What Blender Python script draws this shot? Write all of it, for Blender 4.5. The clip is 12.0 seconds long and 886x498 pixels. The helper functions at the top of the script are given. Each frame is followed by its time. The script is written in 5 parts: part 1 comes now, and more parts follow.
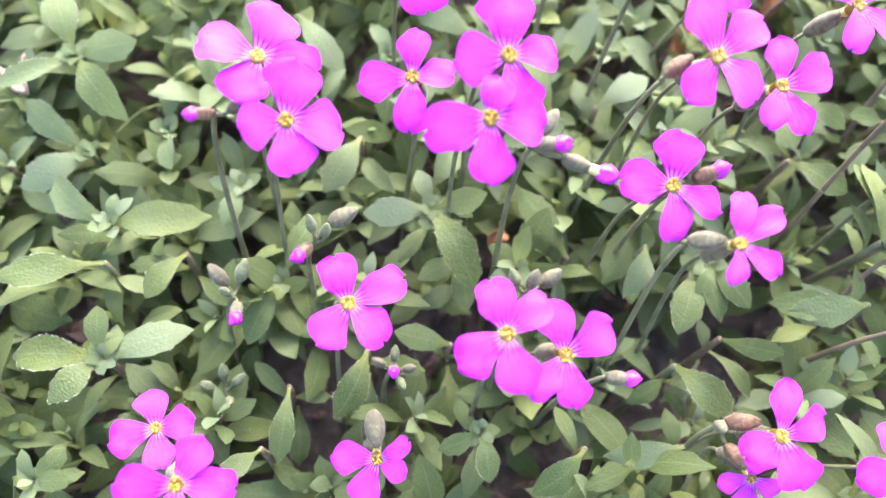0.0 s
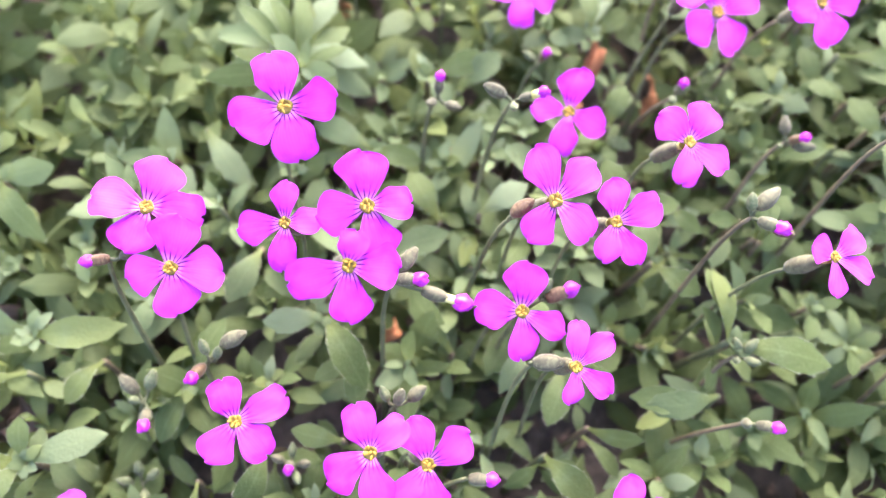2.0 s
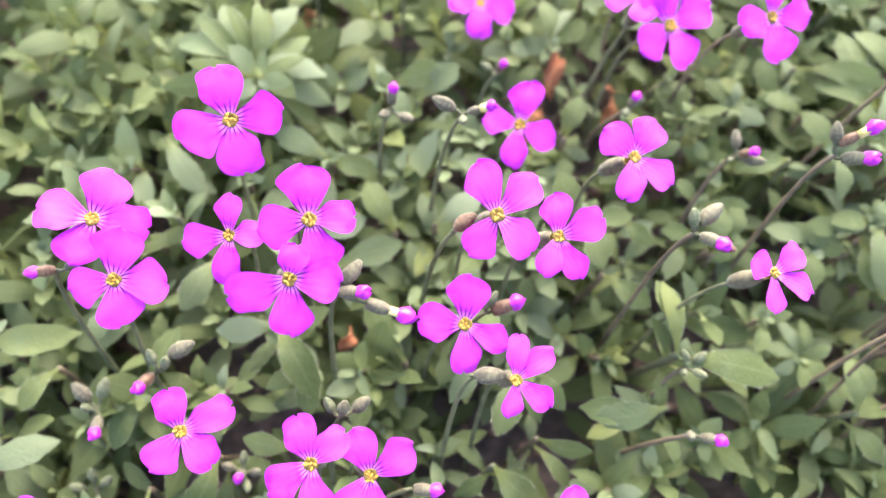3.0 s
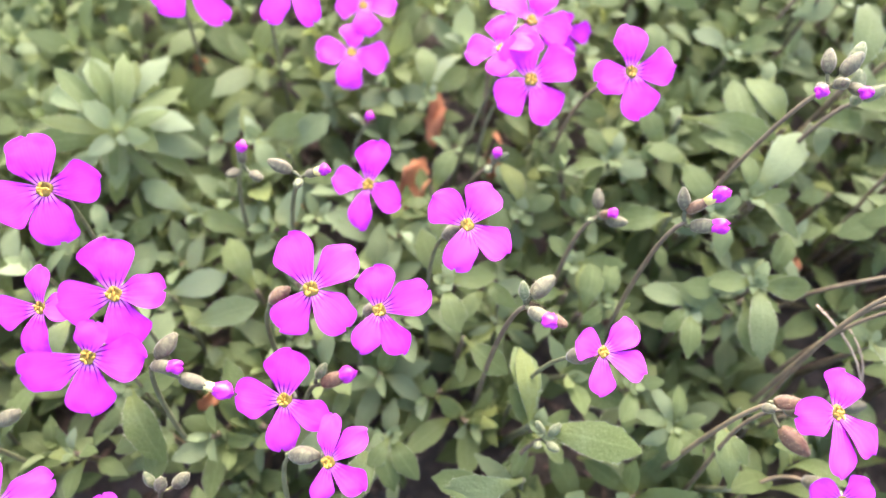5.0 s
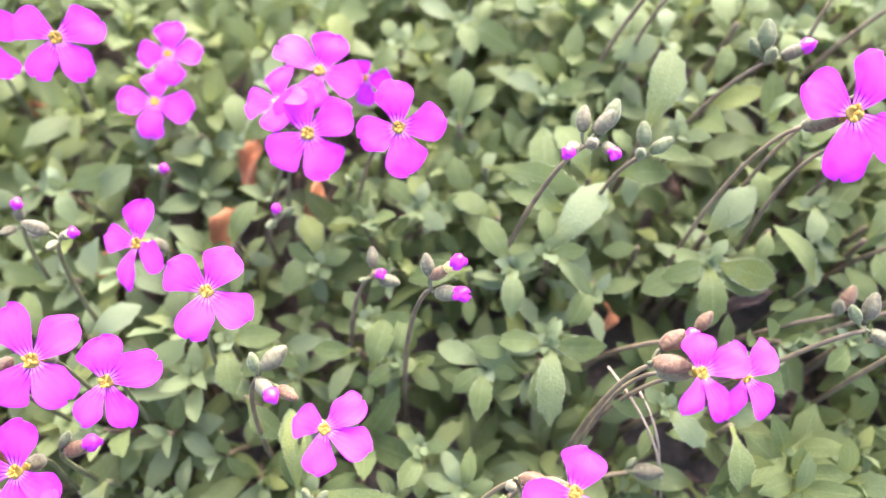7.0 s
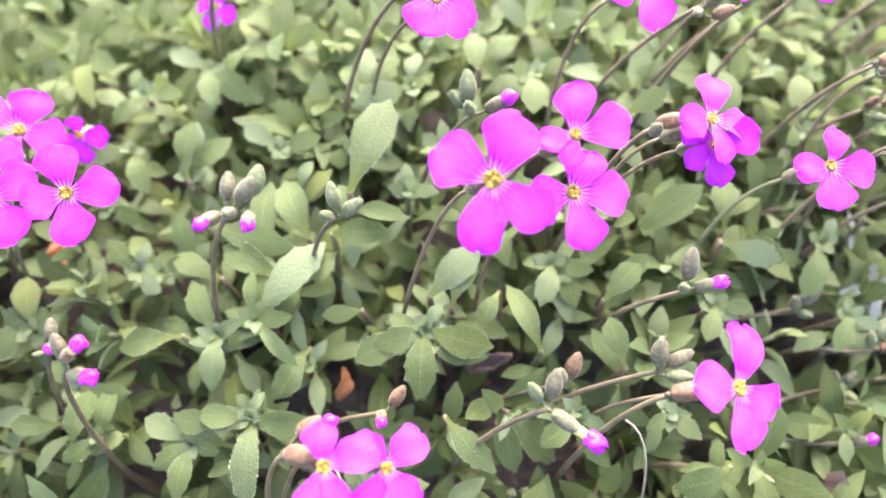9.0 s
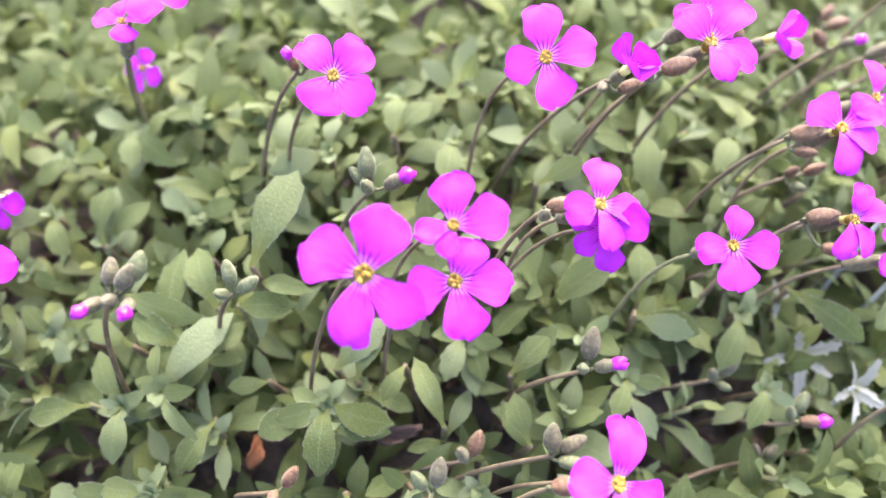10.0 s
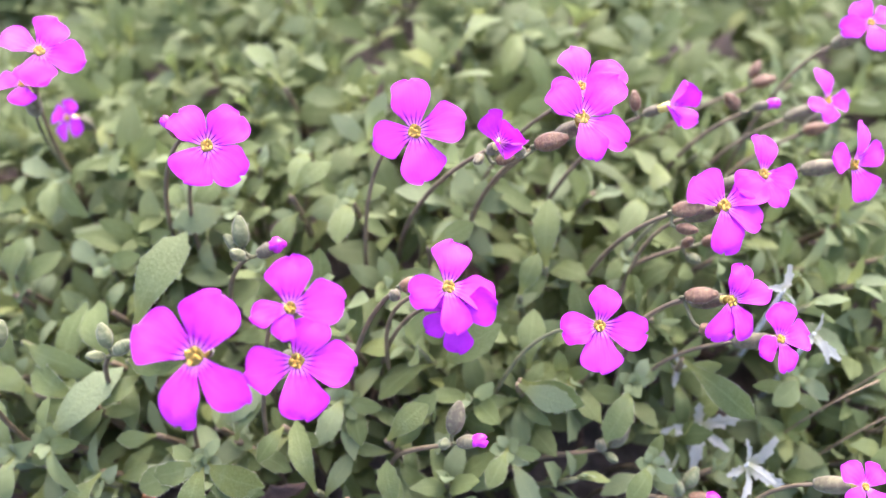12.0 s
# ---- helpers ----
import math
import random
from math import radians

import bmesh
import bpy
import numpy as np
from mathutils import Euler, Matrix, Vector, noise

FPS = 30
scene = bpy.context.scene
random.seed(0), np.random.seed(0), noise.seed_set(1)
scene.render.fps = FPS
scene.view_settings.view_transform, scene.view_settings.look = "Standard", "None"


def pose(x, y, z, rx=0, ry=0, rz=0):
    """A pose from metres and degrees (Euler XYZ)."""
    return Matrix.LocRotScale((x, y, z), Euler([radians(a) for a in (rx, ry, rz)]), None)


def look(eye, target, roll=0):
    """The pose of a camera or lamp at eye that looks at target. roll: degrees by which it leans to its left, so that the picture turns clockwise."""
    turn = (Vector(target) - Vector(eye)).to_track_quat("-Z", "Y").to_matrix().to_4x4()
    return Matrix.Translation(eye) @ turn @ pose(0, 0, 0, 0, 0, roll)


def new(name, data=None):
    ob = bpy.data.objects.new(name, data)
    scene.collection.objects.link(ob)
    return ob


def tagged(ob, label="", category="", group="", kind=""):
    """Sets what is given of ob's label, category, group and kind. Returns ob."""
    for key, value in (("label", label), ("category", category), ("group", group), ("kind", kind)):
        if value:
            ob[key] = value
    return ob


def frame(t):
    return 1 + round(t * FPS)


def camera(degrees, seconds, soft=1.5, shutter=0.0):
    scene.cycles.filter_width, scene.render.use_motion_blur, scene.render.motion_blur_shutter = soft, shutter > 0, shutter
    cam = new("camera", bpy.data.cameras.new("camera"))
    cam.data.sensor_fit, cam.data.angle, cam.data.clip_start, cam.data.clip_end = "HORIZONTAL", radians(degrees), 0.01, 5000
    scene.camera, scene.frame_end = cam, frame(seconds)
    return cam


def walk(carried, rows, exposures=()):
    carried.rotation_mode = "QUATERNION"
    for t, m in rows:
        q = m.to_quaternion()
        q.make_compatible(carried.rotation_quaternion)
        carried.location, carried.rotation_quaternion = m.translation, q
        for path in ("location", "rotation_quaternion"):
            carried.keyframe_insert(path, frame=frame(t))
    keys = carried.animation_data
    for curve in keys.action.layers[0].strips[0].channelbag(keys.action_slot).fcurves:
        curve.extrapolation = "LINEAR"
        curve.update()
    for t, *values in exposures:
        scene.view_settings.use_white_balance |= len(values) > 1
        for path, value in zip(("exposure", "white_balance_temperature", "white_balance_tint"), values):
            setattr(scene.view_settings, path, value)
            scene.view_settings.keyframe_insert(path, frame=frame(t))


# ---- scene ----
CM = 0.01                      # the plan below is written in centimetres
cam = camera(66.0, 12.0, soft=1.5)
PATH = [
    (0, (0.022, 1.295, 14.695), (0.570, 6.313, 6.063), 5.08),
    (0.5, (0.622, 1.640, 15.223), (1.323, 6.618, 6.578), 6.31),
    (1, (0.743, 2.039, 16.056), (1.415, 7.001, 7.399), 5.71),
    (1.5, (1.489, 2.269, 16.586), (2.136, 7.212, 7.917), 5.05),
    (2, (2.139, 2.561, 17.110), (2.754, 7.452, 8.409), 4.80),
    (2.5, (2.377, 2.524, 17.319), (3.052, 7.415, 8.623), 5.73),
    (3, (3.152, 2.715, 17.391), (3.757, 7.566, 8.667), 5.13),
    (3.2, (3.467, 2.768, 17.409), (4.021, 7.627, 8.687), 4.57),
    (4.8, (6.421, 3.816, 17.632), (6.671, 8.716, 8.918), 1.91),
    (5, (6.905, 3.895, 17.640), (7.041, 8.802, 8.928), 0.56),
    (5.5, (7.978, 3.994, 17.538), (8.051, 8.908, 8.829), 0.06),
    (6, (8.447, 4.290, 17.698), (8.447, 9.209, 8.992), -0.74),
    (6.5, (9.836, 4.455, 17.709), (9.762, 9.397, 9.016), -1.47),
    (7, (11.885, 5.014, 17.752), (11.639, 9.963, 9.066), -3.39),
    (7.2, (12.299, 5.189, 17.742), (12.018, 10.158, 9.068), -3.86),
    (8.8, (17.375, 5.991, 17.174), (16.938, 11.110, 8.595), -5.94),
    (9, (17.932, 6.273, 17.232), (17.455, 11.414, 8.668), -6.25),
    (9.5, (18.822, 6.814, 17.449), (18.233, 12.008, 8.924), -7.19),
    (10, (20.030, 7.427, 17.682), (19.358, 12.651, 9.181), -7.63),
    (10.5, (21.273, 7.911, 17.903), (20.438, 13.196, 9.454), -9.41),
    (11, (22.540, 8.273, 18.157), (21.515, 13.606, 9.760), -10.41),
    (11.5, (22.974, 8.510, 18.277), (21.775, 13.830, 9.895), -11.28),
    (12, (23.118, 8.644, 18.140), (21.853, 13.824, 9.680), -11.51),
]
walk(cam, [(t, look(Vector(eye) * CM, Vector(target) * CM, roll)) for t, eye, target, roll in PATH],
     [(0.0, 3.16, 5840, 17.5), (1.5, 3.05, 5860, 17), (3.0, 2.88, 6030, 18.5), (5.5, 2.97, 6080, 18.5), (7.0, 3.12, 6040, 20.5), (9.0, 3.2, 6100, 18), (10.0, 2.86, 6040, 22.0), (12.0, 2.71, 5820, 26)])
cam.data.dof.use_dof = True    # a phone's small lens held close
cam.data.dof.focus_distance, cam.data.dof.aperture_fstop = 0.117, 8.8

# ---- light: a bright overcast day ----
world = bpy.data.worlds.new("overcast_sky")
scene.world = world
world.use_nodes = True
wn, wl = world.node_tree.nodes, world.node_tree.links
sky = wn.new("ShaderNodeTexSky")
sky.sky_type, sky.sun_disc = "NISHITA", False
sky.sun_elevation, sky.sun_rotation = radians(44), radians(12)
sky.air_density, sky.dust_density, sky.ozone_density = 1.0, 4.0, 0.6
wl.new(sky.outputs[0], wn["Background"].inputs[0])
wn["Background"].inputs[1].default_value = 0.14
sun = new("sun", bpy.data.lights.new("sun", "SUN"))
sun.data.energy, sun.data.angle, sun.data.color = 1.8, radians(60), (1.0, 0.96, 0.9)
sun.matrix_world = look((math.cos(radians(44)) * math.sin(radians(12)), math.cos(radians(44)) * math.cos(radians(12)), math.sin(radians(44))), (0, 0, 0))


# ---- materials ----
def material(name):
    m = bpy.data.materials.new(name)
    m.use_nodes = True
    n, l = m.node_tree.nodes, m.node_tree.links
    return m, n, l, n["Principled BSDF"]


def value_math(n, l, op, a, b, clamp=False):
    node = n.new("ShaderNodeMath")
    node.operation, node.use_clamp = op, clamp
    for slot, v in zip(node.inputs, (a, b)):
        if isinstance(v, (int, float)):
            slot.default_value = v
        else:
            l.new(v, slot)
    return node.outputs[0]


def mix_colour(n, l, fac, a, b, blend="MIX"):
    node = n.new("ShaderNodeMix")
    node.data_type, node.blend_type = "RGBA", blend
    for slot, v in ((node.inputs[0], fac), (node.inputs[6], a), (node.inputs[7], b)):
        if isinstance(v, (int, float)):
            slot.default_value = v
        elif isinstance(v, tuple):
            slot.default_value = (*v, 1.0)
        else:
            l.new(v, slot)
    return node.outputs[2]


def ramp(n, l, fac, lo, hi, a=0.0, b=1.0):
    node = n.new("ShaderNodeMapRange")
    node.interpolation_type = "SMOOTHSTEP"
    for k, v in enumerate((lo, hi, a, b)):
        node.inputs[k + 1].default_value = v
    l.new(fac, node.inputs[0])
    return node.outputs[0]


def noise_of(n, l, scale, detail=3.0, coords="Object"):
    tc, tex = n.new("ShaderNodeTexCoord"), n.new("ShaderNodeTexNoise")
    tex.inputs["Scale"].default_value, tex.inputs["Detail"].default_value = scale, detail
    l.new(tc.outputs[coords], tex.inputs["Vector"])
    return tex.outputs["Fac"]


def bump_of(n, l, bsdf, height, strength, distance):
    b = n.new("ShaderNodeBump")
    b.inputs["Strength"].default_value, b.inputs["Distance"].default_value = strength, distance
    l.new(height, b.inputs["Height"])
    l.new(b.outputs[0], bsdf.inputs["Normal"])


def thin(n, l, bsdf, colour, share):
    """Lets part of the light through a thin blade."""
    tr, mx = n.new("ShaderNodeBsdfTranslucent"), n.new("ShaderNodeMixShader")
    l.new(colour, tr.inputs["Color"])
    mx.inputs[0].default_value = share
    l.new(bsdf.outputs[0], mx.inputs[1])
    l.new(tr.outputs[0], mx.inputs[2])
    l.new(mx.outputs[0], n["Material Output"].inputs[0])


def leaf_material(name, joined, dark, mid, pale):
    """Downy leaf: u runs along the blade, v across it, with the midrib at 0.5."""
    m, n, l, bsdf = material(name)
    unit = 1.0 if joined else 0.012        # single leaves are scaled from a blade of length 1
    if joined:
        rnd = n.new("ShaderNodeNewGeometry").outputs["Random Per Island"]
    else:
        rnd = n.new("ShaderNodeObjectInfo").outputs["Random"]
    uv = n.new("ShaderNodeUVMap")
    sep = n.new("ShaderNodeSeparateXYZ")
    l.new(uv.outputs[0], sep.inputs[0])
    u, v = sep.outputs[0], sep.outputs[1]
    side = value_math(n, l, "ABSOLUTE", value_math(n, l, "SUBTRACT", v, 0.5), 0)
    base = mix_colour(n, l, ramp(n, l, rnd, 0.0, 0.55), dark, mid)
    base = mix_colour(n, l, ramp(n, l, rnd, 0.6, 1.0), base, pale)
    base = mix_colour(n, l, ramp(n, l, value_math(n, l, "FRACT", value_math(n, l, "MULTIPLY", rnd, 17.0), 0), 0.92, 0.98, 0.0, 0.35), base, (0.24, 0.25, 0.045))
    # yellowish stalk end, blotches, pale midrib, downy rim
    base = mix_colour(n, l, ramp(n, l, u, 0.0, 0.45, 0.55, 0.0), base, (0.20, 0.21, 0.042))
    blot = noise_of(n, l, 300.0 * unit, 4.0)
    base = mix_colour(n, l, ramp(n, l, blot, 0.5, 0.8, 0.0, 0.22), base, pale)
    rib = ramp(n, l, side, 0.012, 0.05, 0.22, 0.0)
    base = mix_colour(n, l, rib, base, (0.22, 0.27, 0.11))
    down = noise_of(n, l, 6500.0 * unit, 2.0)
    base = mix_colour(n, l, ramp(n, l, down, 0.42, 0.78, 0.0, 0.28), base, (0.31, 0.37, 0.18))
    l.new(base, bsdf.inputs["Base Color"])
    bsdf.inputs["Roughness"].default_value = 0.62
    bsdf.inputs["Specular IOR Level"].default_value = 0.22
    bsdf.inputs["Sheen Weight"].default_value = 0.06
    bsdf.inputs["Sheen Roughness"].default_value = 0.4
    bsdf.inputs["Sheen Tint"].default_value = (0.8, 0.95, 0.7, 1)
    side_veins = value_math(n, l, "SINE", value_math(n, l, "MULTIPLY", value_math(n, l, "SUBTRACT", u, value_math(n, l, "MULTIPLY", side, 0.5)), 46.0), 0)
    height = value_math(n, l, "ADD", value_math(n, l, "MULTIPLY", noise_of(n, l, 2600.0 * unit, 3.0), 1.0), value_math(n, l, "MULTIPLY", side_veins, 0.03))
    bump_of(n, l, bsdf, height, 0.9, 0.00026)
    thin(n, l, bsdf, base, 0.5)
    return m


LEAF = leaf_material("downy_leaf", False, (0.089, 0.119, 0.032), (0.126, 0.159, 0.050), (0.166, 0.204, 0.098))
LEAF_MAT = leaf_material("downy_leaf_mat", True, (0.085, 0.111, 0.029), (0.117, 0.145, 0.043), (0.148, 0.179, 0.074))
# young tips; also the paler copy that paints haze into far-left leaves
YOUNG_OR_HAZED = leaf_material("young_or_hazed_leaf", False, (0.14, 0.178, 0.072), (0.17, 0.213, 0.092), (0.205, 0.248, 0.13))
SILVER = leaf_material("silver_leaf", False, (0.28, 0.29, 0.25), (0.34, 0.35, 0.31), (0.41, 0.42, 0.37))


def petal_material(name, low, high, rim):
    """Thin satin petal: u runs from the claw to the tip, v across it, with the middle at 0.5."""
    m, n, l, bsdf = material(name)
    uv, sep = n.new("ShaderNodeUVMap"), n.new("ShaderNodeSeparateXYZ")
    l.new(uv.outputs[0], sep.inputs[0])
    u, v = sep.outputs[0], value_math(n, l, "SUBTRACT", sep.outputs[1], 0.5)
    side = value_math(n, l, "ABSOLUTE", v, 0)
    rnd = n.new("ShaderNodeObjectInfo").outputs["Random"]
    base = mix_colour(n, l, rnd, low, high)
    cloud = noise_of(n, l, 2.2, 3.0)
    base = mix_colour(n, l, ramp(n, l, cloud, 0.36, 0.7, 0.0, 0.55), base, tuple(min(1.0, c * 1.18 + 0.012) for c in high))
    # deeper, more violet rim at the end and along the sides
    edge = value_math(n, l, "MAXIMUM", ramp(n, l, u, 0.88, 1.0, 0.0, 0.36), value_math(n, l, "MULTIPLY", ramp(n, l, side, 0.44, 0.5, 0.0, 0.36), ramp(n, l, u, 0.3, 0.6)))
    base = mix_colour(n, l, edge, base, rim)
    # pale claw, streaked outwards
    streak = noise_of(n, l, 3.0, 2.0)
    claw = value_math(n, l, "ADD", u, value_math(n, l, "MULTIPLY", value_math(n, l, "SUBTRACT", streak, 0.5), 0.25))
    base = mix_colour(n, l, ramp(n, l, claw, 0.09, 0.31, 0.55, 0.0), base, (0.70, 0.34, 0.56))
    # wine-dark veins fan out from the claw, some running further than others
    wob = value_math(n, l, "MULTIPLY", value_math(n, l, "SUBTRACT", noise_of(n, l, 3.2, 2.0), 0.5), 2.4)
    fan = value_math(n, l, "SINE", value_math(n, l, "ADD", value_math(n, l, "MULTIPLY", v, 30.0), wob), 0)
    line = ramp(n, l, fan, 0.25, 0.90)
    far = value_math(n, l, "ADD", u, value_math(n, l, "MULTIPLY", value_math(n, l, "SUBTRACT", noise_of(n, l, 5.0, 1.0), 0.5), 0.35))
    reach = value_math(n, l, "MULTIPLY", ramp(n, l, u, 0.06, 0.14), ramp(n, l, far, 0.22, 0.50, 1.0, 0.0))
    base = mix_colour(n, l, value_math(n, l, "MULTIPLY", value_math(n, l, "MULTIPLY", line, reach), 0.95), base, (0.075, 0.002, 0.08))
    fine = value_math(n, l, "SINE", value_math(n, l, "ADD", value_math(n, l, "MULTIPLY", v, 80.0), wob), 0)
    base = mix_colour(n, l, value_math(n, l, "MULTIPLY", ramp(n, l, fine, 0.1, 1.0, 0.0, 0.12), ramp(n, l, far, 0.35, 0.95, 1.0, 0.25)), base, rim)
    l.new(base, bsdf.inputs["Base Color"])
    bsdf.inputs["Roughness"].default_value = 0.58
    bsdf.inputs["Specular IOR Level"].default_value = 0.12
    bsdf.inputs["Sheen Weight"].default_value = 0.05
    bump_of(n, l, bsdf, value_math(n, l, "ADD", value_math(n, l, "ADD", value_math(n, l, "MULTIPLY", fan, 0.22), value_math(n, l, "MULTIPLY", fine, 0.06)), noise_of(n, l, 7.0, 3.0)), 0.3, 0.00016)
    thin(n, l, bsdf, base, 0.3)
    return m


def plain(name, a, b, scale, rough=0.6, bump=0.3, dist=0.0002, coords="Object"):
    m, n, l, bsdf = material(name)
    f = noise_of(n, l, scale, 4.0, coords)
    rnd = n.new("ShaderNodeObjectInfo").outputs["Random"]
    fac = value_math(n, l, "ADD", ramp(n, l, f, 0.35, 0.68), value_math(n, l, "MULTIPLY", value_math(n, l, "SUBTRACT", rnd, 0.5), 0.5), True)
    l.new(mix_colour(n, l, fac, a, b), bsdf.inputs["Base Color"])
    bsdf.inputs["Roughness"].default_value = rough
    bump_of(n, l, bsdf, f, bump, dist)
    return m


PETAL = petal_material("magenta_petal", (0.45, 0.020, 0.47), (0.60, 0.054, 0.58), (0.28, 0.009, 0.41))
# deeper tone of small flowers and half-open buds; on one flower it paints shade
VIOLET_PETAL = petal_material("violet_petal", (0.32, 0.011, 0.39), (0.40, 0.024, 0.45), (0.20, 0.006, 0.33))
BUD_PETAL = plain("furled_petal", (0.40, 0.008, 0.37), (0.54, 0.025, 0.44), 5.0, 0.45)
EYE = plain("yellow_green_throat", (0.14, 0.085, 0.005), (0.25, 0.16, 0.012), 3.0, 0.6)
ANTHER = plain("yellow_anther", (0.42, 0.22, 0.012), (0.56, 0.35, 0.045), 4.0, 0.6)
TUBE_YELLOW = plain("yellow_tube", (0.50, 0.42, 0.10), (0.60, 0.52, 0.20), 500.0, 0.6)
CALYX = plain("hairy_calyx", (0.075, 0.062, 0.032), (0.135, 0.122, 0.058), 7.0, 0.8, 0.25, 0.0002)
CALYX_GREEN = plain("green_bud", (0.085, 0.098, 0.036), (0.15, 0.155, 0.068), 7.0, 0.8, 0.25, 0.0002)
CALYX_BROWN = plain("russet_calyx", (0.100, 0.049, 0.021), (0.175, 0.100, 0.041), 7.0, 0.7, 0.7, 0.0004)
for fuzzy in (CALYX, CALYX_GREEN, CALYX_BROWN):      # felted with fine hairs
    felt = fuzzy.node_tree.nodes["Principled BSDF"]
    felt.inputs["Sheen Weight"].default_value, felt.inputs["Sheen Roughness"].default_value = 0.14, 0.35
HAIR = plain("pale_hair", (0.25, 0.26, 0.16), (0.36, 0.37, 0.25), 4.0, 0.6)
BUD_HAIR = plain("bud_hair", (0.13, 0.12, 0.06), (0.24, 0.225, 0.13), 4.0, 0.6)
STEM = plain("green_stem", (0.074, 0.075, 0.029), (0.125, 0.124, 0.050), 300.0, 0.7)
STEM_BROWN = plain("purplish_stem", (0.082, 0.058, 0.029), (0.14, 0.102, 0.048), 300.0, 0.7)
SOIL = plain("dark_soil", (0.034, 0.025, 0.019), (0.098, 0.070, 0.054), 180.0, 0.9, 1.0, 0.002)
DEAD = plain("orange_dead_leaf", (0.30, 0.10, 0.035), (0.42, 0.17, 0.06), 400.0, 0.7, 0.6, 0.0005)
LITTER = plain("brown_litter", (0.07, 0.04, 0.028), (0.20, 0.125, 0.085), 500.0, 0.85, 0.6, 0.0005)
STRAW = plain("dry_stalk", (0.24, 0.17, 0.10), (0.34, 0.26, 0.17), 400.0, 0.7)


# ---- plan ----
def mat_top(x, y):
    """Mean height of the leaf tops in centimetres."""
    y = max(-6.0, min(34.0, y))
    x = max(-14.0, min(38.0, x))
    return 1.45 + 0.035 * x + 0.263 * y - 0.22 * max(0.0, x - 19.0) - 0.35 * max(0.0, y - 17.0)


def soil(x, y):
    """Height of the soil: a low bank, level further off."""
    far = math.hypot(max(0.0, -14 - x, x - 38), max(0.0, -6 - y, y - 34))
    h = mat_top(x, y) - 3.4
    h += 0.25 * noise.noise((x * 0.45, y * 0.45, 3.0)) if far < 1 else 0.0
    return h + (-2.0 - h) * min(1.0, far / 60.0)


def mesh_of(name, verts, faces, mat, uvs=None, smooth=True):
    me = bpy.data.meshes.new(name)
    me.from_pydata([tuple(v) for v in verts], [], faces)
    if uvs is not None:
        layer = me.uv_layers.new(name="blade")
        idx = np.empty(len(me.loops), dtype=np.int32)
        me.loops.foreach_get("vertex_index", idx)
        layer.data.foreach_set("uv", np.asarray(uvs, dtype=np.float32)[idx].ravel())
    me.materials.append(mat)
    if smooth:
        me.polygons.foreach_set("use_smooth", [True] * len(me.polygons))
    return me


def child(name, me, parent, m, label=""):
    """A part at the world pose m (metres) under a thing whose Empty is only shifted."""
    ob = new(name, me)
    ob.parent = parent
    ob.matrix_basis = Matrix.Translation(-parent.location) @ m
    if label:
        ob["label"] = label
    return ob


def piece(name, me, thing, part, m, label=""):
    """A piece of a part, at the world pose m."""
    ob = new(name, me)
    ob.parent = part
    ob.matrix_basis = (Matrix.Translation(thing.location) @ part.matrix_basis).inverted() @ m
    if label:
        ob["label"] = label
    return ob


def base(name, x, y, z, label, category, group=""):
    e = new(name)
    e.empty_display_size = 0.002
    e.location = (x * CM, y * CM, z * CM)
    return tagged(e, label, category, group)


def frame_of(normal, spin=0.0, at=(0, 0, 0)):
    """A pose whose z is normal and whose x is world x laid on that plane, turned by spin degrees; place in centimetres."""
    z = Vector(normal).normalized()
    x = Vector((1, 0, 0))
    x = (x - z * x.dot(z)).normalized()
    m = Matrix((x, z.cross(x), z)).transposed().to_4x4()
    return Matrix.Translation(Vector(at) * CM) @ m @ pose(0, 0, 0, 0, 0, spin)


def along(direction, at=(0, 0, 0), spin=0.0):
    """A pose whose x points along direction; place in centimetres."""
    x = Vector(direction).normalized()
    up = Vector((0, 0, 1)) if abs(x.z) < 0.95 else Vector((0, 1, 0))
    y = up.cross(x).normalized()
    m = Matrix((x, y, x.cross(y))).transposed().to_4x4()
    return Matrix.Translation(Vector(at) * CM) @ m @ pose(0, 0, 0, spin, 0, 0)


def tube(points, radii, sides=7, caps=True):
    """Vertices and faces of a swept round rod."""
    verts, faces = [], []
    pts = [Vector(p) for p in points]
    ref = Vector((0.31, 0.87, 0.39))
    for i, p in enumerate(pts):
        d = (pts[min(i + 1, len(pts) - 1)] - pts[max(i - 1, 0)]).normalized()
        a = (ref - d * ref.dot(d)).normalized()
        b = d.cross(a)
        for k in range(sides):
            w = 2 * math.pi * k / sides
            verts.append(p + (a * math.cos(w) + b * math.sin(w)) * radii[i])
    for i in range(len(pts) - 1):
        for k in range(sides):
            j = (k + 1) % sides
            faces.append((i * sides + k, i * sides + j, (i + 1) * sides + j, (i + 1) * sides + k))
    if caps:
        faces.append(tuple(range(sides - 1, -1, -1)))
        faces.append(tuple(range((len(pts) - 1) * sides, len(pts) * sides)))
    return verts, faces


def bezier(a, b, c, d, steps):
    a, b, c, d = Vector(a), Vector(b), Vector(c), Vector(d)
    return [a * (1 - t) ** 3 + b * 3 * t * (1 - t) ** 2 + c * 3 * t * t * (1 - t) + d * t ** 3 for t in (k / steps for k in range(steps + 1))]


